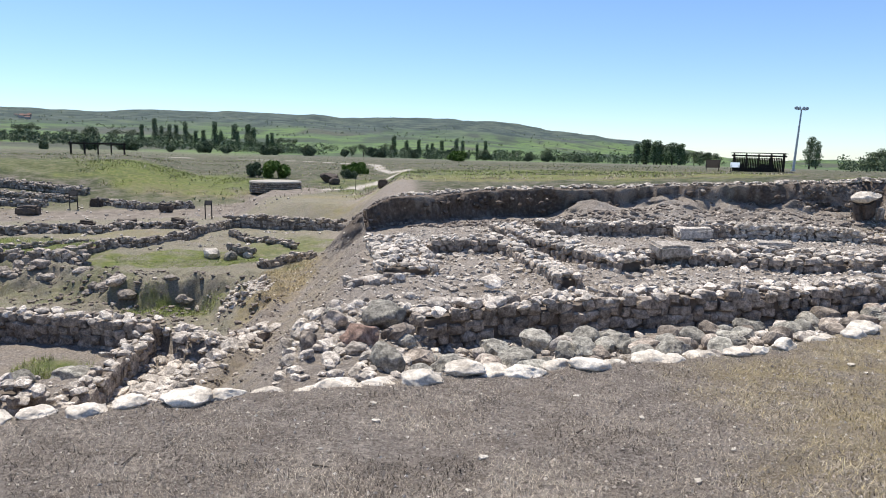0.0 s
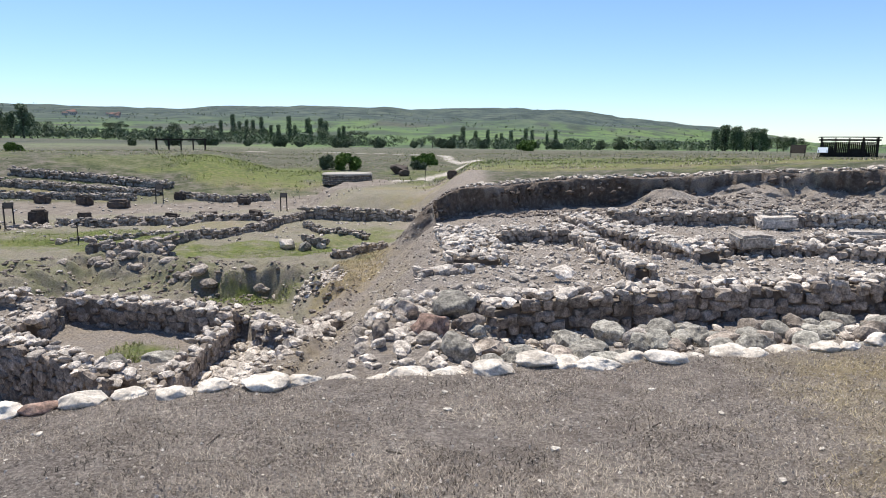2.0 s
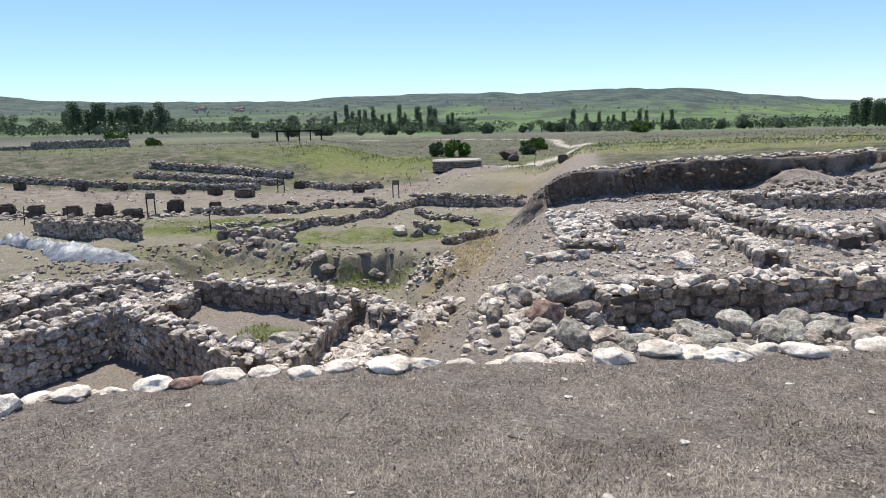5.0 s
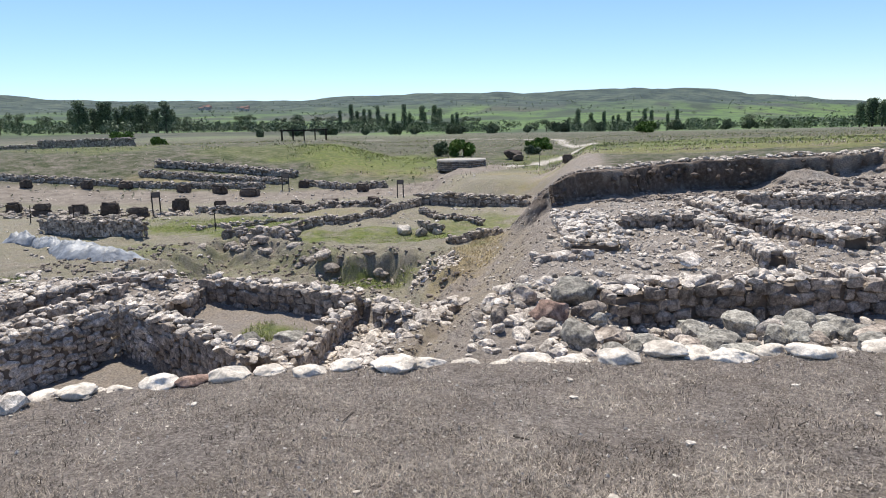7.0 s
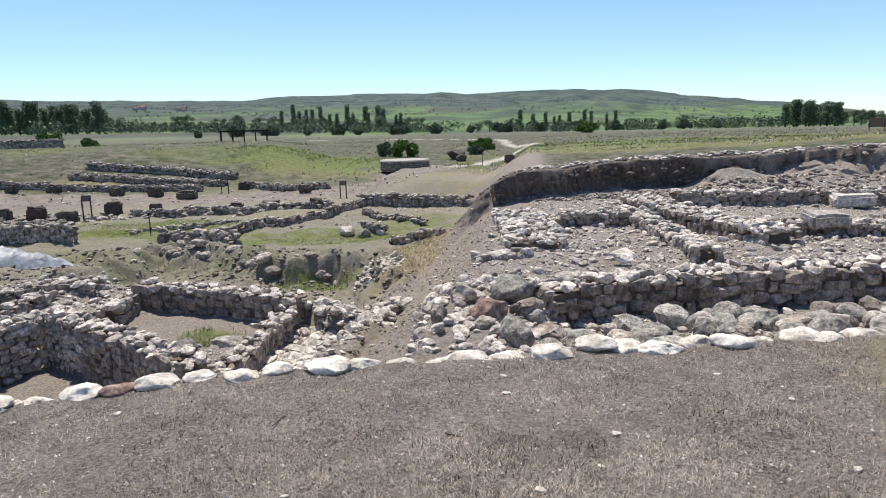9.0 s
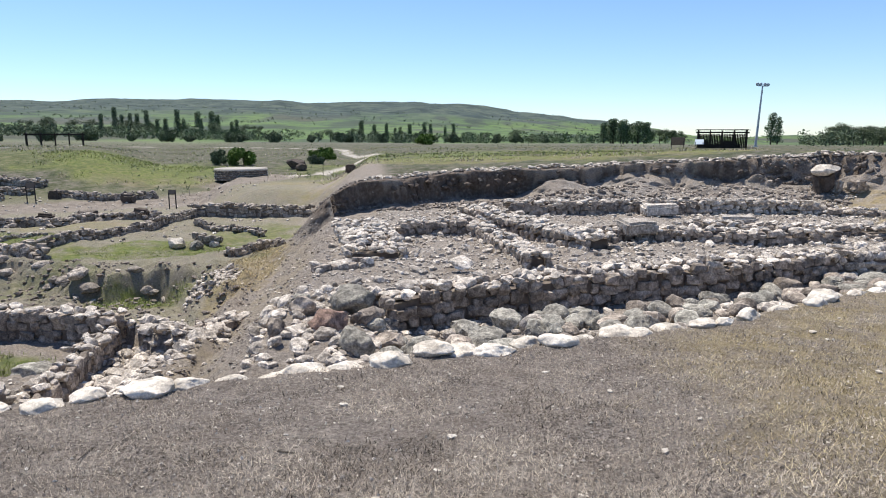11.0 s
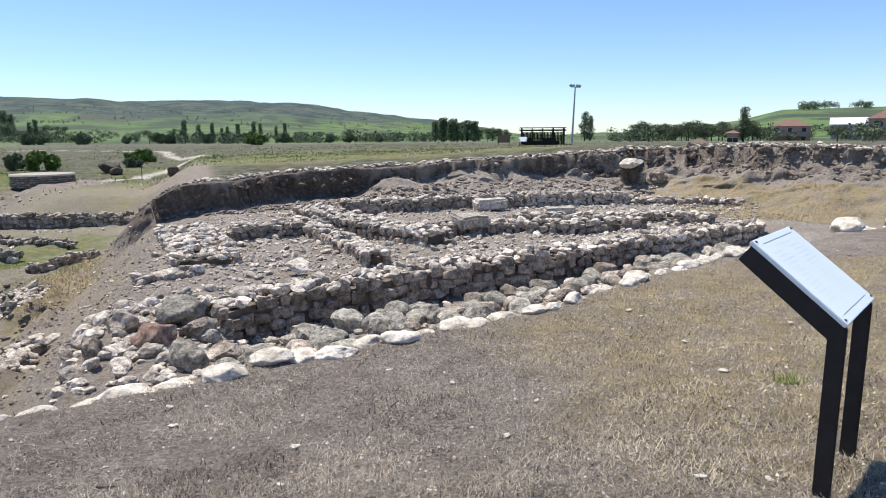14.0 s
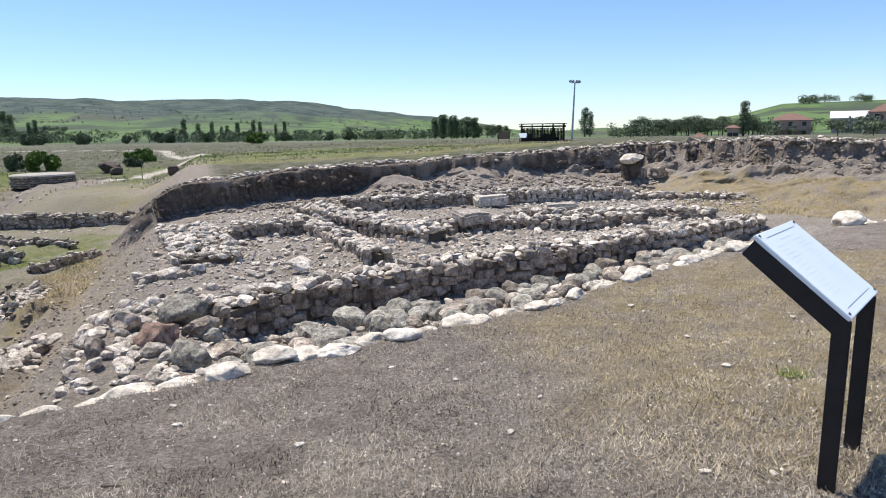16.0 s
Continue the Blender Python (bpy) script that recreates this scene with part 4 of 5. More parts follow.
def reading_panel():
    """The reading board on the near bank: two steel posts bent into sloping arms, a white printed board."""
    base = Vector((2.627, 2.291))
    sign = empty("reading_board", pose(base.x, base.y, on_ground(base.x, base.y), 0, 0, 31.2), "tilted white printed reading board on two black steel posts", "sign")
    half, low, tilt = 0.268, 0.78, 38
    board = Matrix.Translation((0, 0, low)) @ Matrix.Rotation(radians(tilt), 4, "X")
    for side in (-1, 1):
        part("post", box(0.022, 0.07, low + 0.1, Matrix.Translation((side * half, 0.0, -0.1)), 0.004), M_BLACK, sign)
        part("arm", box(0.024, 0.49, 0.085, board @ Matrix.Translation((side * half, 0.222, -0.07)), 0.004), M_BLACK, sign)
    panel = part("panel", box(0.585, 0.5, 0.02, board @ Matrix.Translation((0, 0.23, 0.018)), 0.003), M_PANEL, sign, "glossy white board")
    part("backing", box(0.49, 0.47, 0.012, board @ Matrix.Translation((0, 0.24, 0.0)), 0.002), M_BLACK, sign)
    top = 0.039
    for y in (0.02, 0.445):
        part("rule", box(0.44, 0.003, 0.0006, board @ Matrix.Translation((0, y, 0.0382))), M_RULE, panel)
    for x, y in ((-0.27, 0.0), (0.27, 0.0), (-0.27, 0.465), (0.27, 0.465)):
        part("screw", rod(0.006, 0.006, 0.004, board @ Matrix.Translation((x, y, top))), M_BLACK, panel)
    rs = np.random.default_rng(3)
    for col in (-0.12, 0.12):
        for k in range(13):
            w = 0.19 * rs.uniform(0.55, 1.0)
            part("text_line", box(w, 0.0035, 0.0005, board @ Matrix.Translation((col - 0.095 + w / 2, 0.385 - k * 0.024, 0.0382))), M_PRINT, panel)
    part("heading", box(0.2, 0.007, 0.0005, board @ Matrix.Translation((0.0, 0.415, 0.0382))), M_PRINT, panel)


reading_panel()


def small_sign(x, y, yaw, h, w, mat, label):
    s = empty("info_sign", pose(x, y, on_ground(x, y), 0, 0, yaw), label, "sign", "information signs")
    for side in (-1, 1):
        part("post", box(0.06, 0.06, h, Matrix.Translation((side * w * 0.42, 0, 0)), 0.01), M_BLACK, s)
    part("panel", box(w, 0.05, w * 0.7, Matrix.Translation((0, -0.04, h - w * 0.3)) @ Matrix.Rotation(radians(-35), 4, "X"), 0.01), mat, s)


small_sign(-13.3, 37.4, 10, 0.95, 0.42, M_BLACK, "small black metal sign frame beside the dirt road")
small_sign(-23.6, 28.6, 30, 1.1, 0.45, M_BLACK, "black information sign among mudbrick stubs")
small_sign(-22.2, 39.6, 30, 1.0, 0.5, M_BLACK, "dark information sign by low walls")
small_sign(34.2, 77.5, -25, 0.8, 1.0, M_PANEL, "white information board near the dark pavilion")
small_sign(32.2, 79.0, -25, 0.9, 1.6, M_WOOD, "dark wooden stand near the pavilion")


def rough_block(w, d, h, seed, m=None):
    """A weathered block: a subdivided box with crumbled edges."""
    bm = box(w, d, h, None, min(w, d, h) * 0.2)
    bmesh.ops.subdivide_edges(bm, edges=bm.edges[:], cuts=1, use_grid_fill=True)
    for v in bm.verts:
        v.co += 0.22 * min(w, d, h) * noise.noise_vector(v.co * 3.1 / max(w, 0.4) + Vector((seed * 3.7, seed, 0)))
    if m is not None:
        bmesh.ops.transform(bm, matrix=m, verts=bm.verts)
    return bm


def mud_stub(x, y, w, h, yaw, seed, two=False):
    s = empty("mudbrick_stub", pose(x, y, on_ground(x, y) - 0.08, 0, 0, yaw), "dark weathered mudbrick stub beside the dirt road", "mudbrick block", "mudbrick stubs along the road")
    if two:
        part("block", rough_block(w, w * 0.7, h * 0.5, seed), M_MUD, s)
        part("block", rough_block(w * 0.85, w * 0.6, h * 0.48, seed + 50, Matrix.Translation((0.06, 0, h * 0.5)) @ Matrix.Rotation(0.12, 4, "Z")), M_MUD, s)
    else:
        part("block", rough_block(w, w * 0.7, h, seed), M_MUD, s)


STUBS = [(-34.5, 28.0, 1.1), (-32.9, 28.5, 0.9), (-30.2, 27.8, 1.1), (-28.4, 28.4, 1.1), (-26.2, 28.2, 1.1), (-24.3, 28.0, 1.2), (-23.4, 30.3, 1.0), (-21.3, 30.7, 0.9), (-19.1, 30.6, 1.3), (-17.3, 31.9, 0.95), (-15.6, 32.5, 1.3), (-13.6, 33.7, 1.0)]
for k, (x, y, w) in enumerate(STUBS):
    mud_stub(x, y, w * 0.8, 0.68 + 0.1 * math.sin(k * 3.3) if k not in (8, 9, 10) else 0.5, 20 + 13 * math.sin(k * 2.1), k, k in (2, 5, 7, 8))
for k, (x, y, w) in enumerate([(-35.1, 36.1, 0.9), (-33.0, 37.2, 1.0), (-28.5, 37.4, 1.0), (-25.9, 37.6, 1.1), (-23.4, 37.2, 1.3), (-21.6, 41.0, 0.8), (-16.9, 40.2, 0.9), (-38.5, 34.5, 0.9), (-3.8, 42.3, 0.75), (-44.6, 93.6, 1.1)]):
    mud_stub(x, y, w * 0.85, 0.58, 15 * math.sin(k * 1.7), 30 + k)


def stone_platform(x, y, r, h):
    z = on_ground(x, y) - 0.15
    p = empty("round_platform", pose(x, y, z), "low round stone platform with a pale flat top", "platform")
    rs = np.random.default_rng(31)
    part("drum", rod(r * 0.95, r * 0.93, h, seg=48), M_CORE, p)
    rows = []
    for k in range(5):
        n = 44
        for q in range(n):
            a = (q + 0.5 * (k % 2)) / n * 2 * math.pi
            rows.append(((math.cos(a) * r * 0.95, math.sin(a) * r * 0.95, (k + 0.5) * h / 5), (0.19, 0.3, h / 5 * 0.95), a, rs.normal() * 0.05, rs.normal() * 0.05))
    heap("stone_facing", rows, M_DARK, PEBBLES, p)
    bm = rod(r * 1.0, r * 0.97, 0.1, Matrix.Translation((0, 0, h)), 48)
    part("top", bm, M_CONCRETE, p, "pale lime-plastered top")


stone_platform(-12.7, 50.3, 1.95, 0.75)


def slab(name, x, y, w, d, h, yaw, tilt, mat, label, seed, lift=0.0):
    bm = rough_block(w, d, h, seed)
    me = bpy.data.meshes.new(name)
    bm.to_mesh(me)
    bm.free()
    me.materials.append(mat)
    ob = new(name, me)
    ob.matrix_world = pose(x, y, on_ground(x, y) - 0.06 + lift, tilt, 0, yaw)
    return tagged(ob, label, "stone slab", "large slabs on the terrace")


slab("stone_slab", 8.1, 21.0, 1.15, 0.6, 0.38, 5, 0, M_LIGHT, "smooth grey dressed block lying on the terrace", 1, 0.1)
slab("stone_slab", 9.5, 18.6, 1.05, 0.55, 0.36, -8, 0, M_LIGHT, "brownish long block lying among rubble", 2, 0.05)
slab("stone_slab", 5.7, 16.1, 0.9, 0.6, 0.32, 12, 4, M_LIGHT, "pale capstone resting on a cross wall", 3, 0.28)
slab("stone_slab", 16.5, 23.6, 0.65, 0.5, 0.42, 15, 0, M_STONE, "grey squared stone near the bank foot", 4, 0.1)
disc = single_stone("disc_stone", (1.02, 12.6, on_ground(1.02, 12.6) + 0.2), (0.5, 0.12, 0.42), 0.2, radians(-58), 0, M_LIGHT, None, FINE, 3)
tagged(disc, "pale round flat stone leaning on rubble", "stone")
perch = empty("perched_boulder", pose(15.45, 24.0, on_ground(15.45, 24.0) - 0.05, 0, 0, 10), "pale boulder perched on a pillar of dark stones", "boulder")
cap = single_stone("cap_stone", (0, 0, 0), (1.15, 0.9, 0.46), 0, 0, 0, M_PALE, perch, FINE, 2)
cap.matrix_world = Matrix()
cap.matrix_basis = Matrix.Translation((0.0, 0, 0.86)) @ Matrix.Rotation(radians(-5), 4, "Y") @ Matrix.Diagonal((1.15, 0.9, 0.46, 1))
tagged(cap, "pale weathered capstone")
part("prop", rough_block(0.7, 0.6, 0.8, 9, Matrix.Translation((0.14, 0.05, 0)) @ Matrix.Rotation(radians(-14), 4, "Y")), M_MUD, perch)
part("prop", rough_block(0.36, 0.4, 0.5, 10, Matrix.Translation((0.42, -0.2, 0))), M_STONE, perch)
for k, (x, y, w, mat) in enumerate([(10.6, 9.3, 0.8, M_PALE), (11.2, 9.5, 0.6, M_PALE), (11.7, 9.15, 0.75, M_BOULDER), (12.2, 9.6, 0.8, M_PALE), (12.0, 8.7, 0.55, M_PALE), (10.0, 9.5, 0.55, M_BOULDER), (9.2, 9.9, 0.7, M_BOULDER), (8.4, 9.6, 0.6, M_BOULDER), (10.9, 10.3, 0.7, M_STONE)]):
    w *= 0.8
    field_stone("boulder", x, y, (w, w * 0.8, w * 0.6), 0.25, k * 1.1, mat, "pale rock of the heap at the end of the bank", k, FINE, "rocks at the end of the bank")
for k, (x, y, w, mat) in enumerate([(-10.3, 60.0, 1.7, M_MUD), (-9.5, 58.4, 1.1, M_MUD), (-8.8, 24.8, 0.75, M_PALE), (-8.1, 24.9, 0.6, M_BOULDER)]):
    field_stone("boulder", x, y, (w, w * 0.8, w * 0.65), 0.3, k * 1.4, mat, "dark rock outcrop in the grass" if mat is M_MUD else "single stone on the valley floor", k, SHAPES, "rocks in the valley")


def plastic_sheet():
    """Grey plastic sheeting draped over a low wall, creased along its length."""
    line = [(-24.6, 20.6), (-22.8, 20.7), (-20.4, 19.3), (-18.0, 18.0), (-15.6, 17.5)]
    rs = np.random.default_rng(8)
    v, f = [], []
    st = along(line, 0.09)
    m = 15
    base_z = [float(height(x, y, False)) - 0.08 for x, y, a in st]
    for i, (x, y, a) in enumerate(st):
        wide = 0.3 + 0.3 * smooth((i - len(st) * 0.45) / (len(st) * 0.2))
        for j in range(m):
            u = (j / (m - 1) - 0.5) * 2
            hump = (0.16 + 0.38 * wide) * (1 - abs(u) ** 2.2) * float(smooth((min(i, len(st) - 1 - i) + 0.5) / 7))
            crease = 0.22 * noise.noise(Vector((x * 2.2, y * 2.2, u * 1.4))) + 0.26 * abs(noise.noise(Vector((x * 7, y * 7, u * 3)))) - 0.06
            px, py = x - math.sin(a) * u * wide * 1.4, y + math.cos(a) * u * wide * 1.4
            v.append((px, py, base_z[i] + hump * 1.2 + crease * (1.1 - 0.4 * abs(u)) * float(smooth((min(i, len(st) - 1 - i) + 0.5) / 7))))
    for i in range(len(st) - 1):
        for j in range(m - 1):
            q = i * m + j
            f.append((q, q + m, q + m + 1, q + 1))
    ob = mesh_object("plastic_sheet", v, f, M_TARP, None, True)
    mod = ob.modifiers.new("thickness", "SOLIDIFY")
    mod.thickness = 0.01
    tagged(ob, "crumpled pale grey plastic sheeting draped over a low wall", "tarpaulin")


plastic_sheet()
for k, (x, y, h) in enumerate([(-17.3, 24.5, 0.85), (-24.0, 23.6, 1.1), (-6.6, 50.2, 0.9), (-28.2, 25.2, 0.9)]):
    pin = rod(0.025, 0.02, h + 0.2, pose(0, 0, -0.2, 3 * (-1) ** k, 2, 0), 6)
    me = bpy.data.meshes.new("marker_stake")
    pin.to_mesh(me), pin.free(), me.materials.append(M_WOOD)
    st = new("marker_stake", me)
    st.matrix_world = pose(x, y, on_ground(x, y))
    tagged(st, "thin dark stake standing in the excavation", "stake", "marker stakes")


def open_pergola(x, y, yaw, w, d, h, slats, label):
    p = empty("pergola", pose(x, y, on_ground(x, y) - 0.05, 0, 0, yaw), label, "pergola")
    cols = 5
    for sx in range(cols):
        for sy in (-1, 1):
            part("post", box(0.16, 0.16, h, Matrix.Translation((-w / 2 + w * sx / (cols - 1), sy * d / 2, 0)), 0.01), M_WOOD, p)
    for sy in (-1, 1):
        part("beam", box(w + 0.5, 0.14, 0.2, Matrix.Translation((0, sy * d / 2, h))), M_WOOD, p)
    for sx in range(cols):
        part("rafter", box(0.12, d + 0.5, 0.16, Matrix.Translation((-w / 2 + w * sx / (cols - 1), 0, h + 0.2))), M_WOOD, p)
    if slats:
        for k in range(26):
            part("slat", box(0.1, d + 0.7, 0.06, Matrix.Translation((-w / 2 - 0.3 + (w + 0.6) * k / 25, 0, h + 0.36))), M_WOOD, p)
        for k in range(30):
            part("screen_slat", box(0.15, 0.04, h * 0.92, Matrix.Translation((-w / 2 + w * k / 29, d / 2 - 0.12, 0.05))), M_WOOD, p)
        for k in range(9):
            part("screen_slat", box(0.04, 0.22, h * 0.92, Matrix.Translation((-w / 2 + 0.12, -d / 2 + d * k / 8, 0.05))), M_WOOD, p)
        for k in range(24):
            part("front_slat", box(0.15, 0.04, h * 0.5, Matrix.Translation((-w / 2 + w * k / 29, -d / 2 + 0.12, 0.05))), M_WOOD, p)
        part("roof_mat", box(w + 0.4, d + 0.3, 0.04, Matrix.Translation((0, 0, h + 0.43))), M_WOOD, p)
        part("bench", box(w * 0.8, 0.5, 0.5, Matrix.Translation((0, 0.4, 0.0))), M_WOOD, p)


open_pergola(-48.0, 92.5, 27, 6.6, 3.0, 1.95, False, "open dark timber pergola frame on the plain")
open_pergola(37.9, 79.6, -25, 5.4, 3.6, 1.8, True, "dark slatted timber pavilion on the plateau")


def lamp_mast(x, y, h):
    z = on_ground(x, y)
    p = empty("flood_light_mast", pose(x, y, z, 0, 2.2, 0), "tall slim steel mast with a cluster of floodlights", "lamp mast")
    part("pole", rod(0.16, 0.09, h, seg=12), M_STEEL, p)
    part("base_plate", box(0.5, 0.5, 0.08), M_STEEL, p)
    part("crossbar", box(1.3, 0.1, 0.1, Matrix.Translation((0, 0, h))), M_STEEL, p)
    for k in (-0.62, -0.22, 0.22, 0.62):
        part("floodlight", box(0.36, 0.24, 0.32, Matrix.Translation((k, 0, h + 0.1)) @ Matrix.Rotation(radians(25 * (1 if k > 0 else -1)), 4, "Y"), 0.03), M_STEEL, p, "grey floodlight housing")


lamp_mast(44.5, 84.0, 7.6)


# ---- houses of the village ----
def house(x, y, z, yaw, w, d, h, roof_h, wall_mat, roof_mat, storeys, label, flat=False):
    p = empty("house", pose(x, y, z, 0, 0, yaw), label, "house", "village houses")
    wall = part("wall", box(w, d, h), wall_mat, p)
    e = 0.5
    if flat:
        v = [(-w / 2 - e, -d / 2 - e, h), (w / 2 + e, -d / 2 - e, h), (w / 2 + e, d / 2 + e, h + roof_h), (-w / 2 - e, d / 2 + e, h + roof_h)]
        v += [(a, b, c + 0.15) for a, b, c in v]
        f = [(3, 2, 1, 0), (4, 5, 6, 7), (0, 1, 5, 4), (1, 2, 6, 5), (2, 3, 7, 6), (3, 0, 4, 7)]
    else:
        g = w / 2 - d / 2 * 0.9 if w > d else 0.2
        v = [(-w / 2 - e, -d / 2 - e, h), (w / 2 + e, -d / 2 - e, h), (w / 2 + e, d / 2 + e, h), (-w / 2 - e, d / 2 + e, h), (-g, 0, h + roof_h), (g, 0, h + roof_h)]
        f = [(0, 1, 5, 4), (1, 2, 5), (2, 3, 4, 5), (3, 0, 4), (3, 2, 1, 0)]
    mesh_object("roof", v, f, roof_mat, p)
    for s in range(storeys):
        for k in range(max(2, int(w / 3))):
            n = max(2, int(w / 3))
            wx, wz = -w / 2 + w * (k + 0.5) / n, (s + 0.3) * h / storeys
            win = part("window", box(1.25, 0.1, 1.35, Matrix.Translation((wx, -d / 2 - 0.03, wz))), M_PLASTER, p)
            part("pane", box(1.0, 0.06, 1.1, Matrix.Translation((wx, -d / 2 - 0.07, wz + 0.12))), M_GLASS, win)
        if s and not flat:
            part("balcony", box(w * 0.8, 1.2, 0.9, Matrix.Translation((0, -d / 2 - 0.6, s * h / storeys - 0.3))), wall_mat, p)


HOUSE_AT = [
    (139.5, 142.5, -2.0, -43, 9.5, 8, 4.6, 1.8, M_PINK, M_ROOF, 2, "two-storey house with pinkish walls and red tiled hip roof", False),
    (149.8, 132.3, -0.8, -47, 10.0, 7, 3.6, 1.8, M_PLASTER, M_METAL_ROOF, 1, "long shed with a bright white sheet roof", True),
    (156.0, 125.0, -3.2, -50, 13.0, 9, 7.5, 2.6, M_PINK, M_ROOF, 3, "large three-storey house with red tiled roof and balconies", False),
    (92.3, 118.2, -3.7, -38, 5.0, 5, 2.4, 1.3, M_PLASTER, M_ROOF, 1, "small low house with a red tiled roof", False),
    (103.8, 121.9, -2.2, -39, 2.2, 5, 3.2, 0.6, M_PINK, M_ROOF, 1, "narrow orange-plastered outbuilding among trees", False)]
for a in HOUSE_AT:
    house(*a)
rh = np.random.default_rng(41)
for k in range(13):
    az, r = rh.uniform(-36.5, -31.5), rh.uniform(1350, 1600)
    hx, hy = r * math.sin(radians(az)), r * math.cos(radians(az))
    house(hx, hy, on_ground(hx, hy) - 0.5, -az, rh.uniform(7, 11), 7, rh.uniform(4, 7), 1.8, M_PLASTER if k % 3 else M_PINK, M_ROOF, 1, "distant village house with pale walls and red roof")


# ---- trees ----
def crown_mesh(name, seed, shape, count, leaf, mat):
    """Leaves in many small clumps inside an uneven crown of unit height."""
    rs = np.random.default_rng(seed)
    lobes = []
    if shape == "poplar":
        for k in range(9):
            z = 0.16 + 0.09 * k
            r = 0.13 * math.sin(min(1, 0.35 + z) * math.pi * 0.78) + 0.02
            lobes.append((rs.normal() * 0.02, rs.normal() * 0.02, z, r, r, 0.1))
    elif shape == "bush":
        for k in range(11):
            a, q = rs.uniform(0, 6.3), rs.uniform(0, 0.62)
            lobes.append((math.cos(a) * q, math.sin(a) * q * 0.8, rs.uniform(0.25, 0.75) * (1.1 - 0.6 * q), 0.28, 0.28, 0.24))
    else:
        for k in range(13):
            a, q = rs.uniform(0, 6.3), rs.uniform(0.0, 0.34)
            lobes.append((math.cos(a) * q, math.sin(a) * q, rs.uniform(0.28, 0.88) - 0.25 * q, rs.uniform(0.12, 0.2), rs.uniform(0.12, 0.2), rs.uniform(0.09, 0.16)))
    L = np.array(lobes)
    pick = rs.integers(0, len(L), count)
    d = rs.normal(size=(count, 3))
    d /= np.linalg.norm(d, axis=1)[:, None]
    c = L[pick, :3] + d * L[pick, 3:] * (rs.random(count) ** 0.4)[:, None]
    a, b = rs.normal(size=(count, 3)), rs.normal(size=(count, 3))
    a *= (leaf * rs.uniform(0.6, 1.5, count) / np.linalg.norm(a, axis=1))[:, None]
    b *= (leaf * rs.uniform(0.6, 1.5, count) / np.linalg.norm(b, axis=1))[:, None]
    v = np.stack([c - a, c + a * 0.6 + b, c + a * 0.3 - b], 1).reshape(-1, 3)
    return tri_mesh(name, v, np.arange(count * 3).reshape(-1, 3), mat)


def tree(kind, seed, mat, label, category, count=900, leaf=0.03):
    """A tree of unit height: trunk, limbs, crown."""
    rs = np.random.default_rng(seed)
    t = empty("bush" if kind == "bush" else "tree", Matrix(), label, category)
    bm = rod(0.022, 0.008, 0.75 if kind != "bush" else 0.4, seg=7)
    part("trunk", bm, M_BARK, t)
    for k in range(5):
        part("limb", rod(0.009, 0.003, 0.28, Matrix.Translation((0, 0, 0.22 + 0.09 * k)) @ Matrix.Rotation(k * 2.4, 4, "Z") @ Matrix.Rotation(radians(20 if kind == "poplar" else 48), 4, "X"), 5), M_BARK, t)
    crown = new("crown", crown_mesh("crown", seed, kind, count, leaf, mat))
    crown.parent = t
    return t


TREES = {
    "poplar": [tree("poplar", s, M_LEAF_DARK, "tall narrow dark green poplar", "tree", 2400, 0.016) for s in (1, 2, 3)],
    "broad": [tree("broad", s, M_LEAF, "broad green tree with uneven crown", "tree", 2600, 0.018) for s in (4, 5, 6)],
    "bush": [tree("bush", s, M_LEAF, "dense green bush on the plain", "bush", 3600, 0.055) for s in (7, 8)],
    "bright": [tree("bush", s, M_LEAF_BRIGHT, "bright yellow-green bush on the plain", "bush", 3600, 0.055) for s in (9,)]}
USED = set()


def plant(kind, x, y, h, rs, wide=1.0, sink=0.1):
    i = int(rs.integers(0, len(TREES[kind])))
    proto = TREES[kind][i]
    m = pose(x, y, on_ground(x, y, -sink), 0, 0, rs.uniform(0, 360))
    ob = proto if (kind, i) not in USED else copy_thing(proto, m)
    USED.add((kind, i))
    ob.matrix_basis = m @ Matrix.Diagonal((h * wide, h * wide, h, 1))
    tagged(ob, group="trees of the plain" if "bush" not in ob.name else "bushes on the plain")


def polar(az, r):
    return r * math.sin(radians(az)), r * math.cos(radians(az))


rt = np.random.default_rng(12)
for kind, az0, az1, r, n, h0, h1, wide in [
        ("poplar", -44.8, -37.5, 290, 17, 9, 13.0, 1.5), ("broad", -44.5, -36.0, 300, 8, 6, 9, 1.1), ("poplar", -24.5, -14.0, 390, 16, 9, 16, 1.0), ("broad", -34, -12, 380, 22, 5, 10, 1.2),
        ("poplar", -4.5, 4.0, 340, 10, 8, 12, 1.0), ("broad", -9, 12, 330, 16, 5, 8, 1.3), ("poplar", 16.2, 20.0, 245, 10, 7.5, 9.5, 1.7), ("broad", 19.8, 22.5, 250, 5, 5, 6.5, 1.2),
        ("broad", 32.6, 43, 195, 30, 3.6, 6.0, 1.3), ("poplar", 28.4, 29.8, 200, 2, 8, 8.5, 1.2), ("poplar", 41.0, 41.4, 170, 1, 8, 8.2, 1.2), ("broad", -60, -46, 320, 12, 6, 11, 1.2), ("broad", 46, 54, 150, 4, 2.5, 4, 1.3),
        ("bush", -32, 12, 180, 20, 2.0, 3.6, 0.9)]:
    for k in range(n):
        az = az0 + (az1 - az0) * (k + rt.uniform(0.1, 0.9)) / n
        rr = r * rt.uniform(0.94, 1.06)
        plant(kind, *polar(az, rr), rt.uniform(h0, h1), rt, wide * rt.uniform(0.85, 1.2))
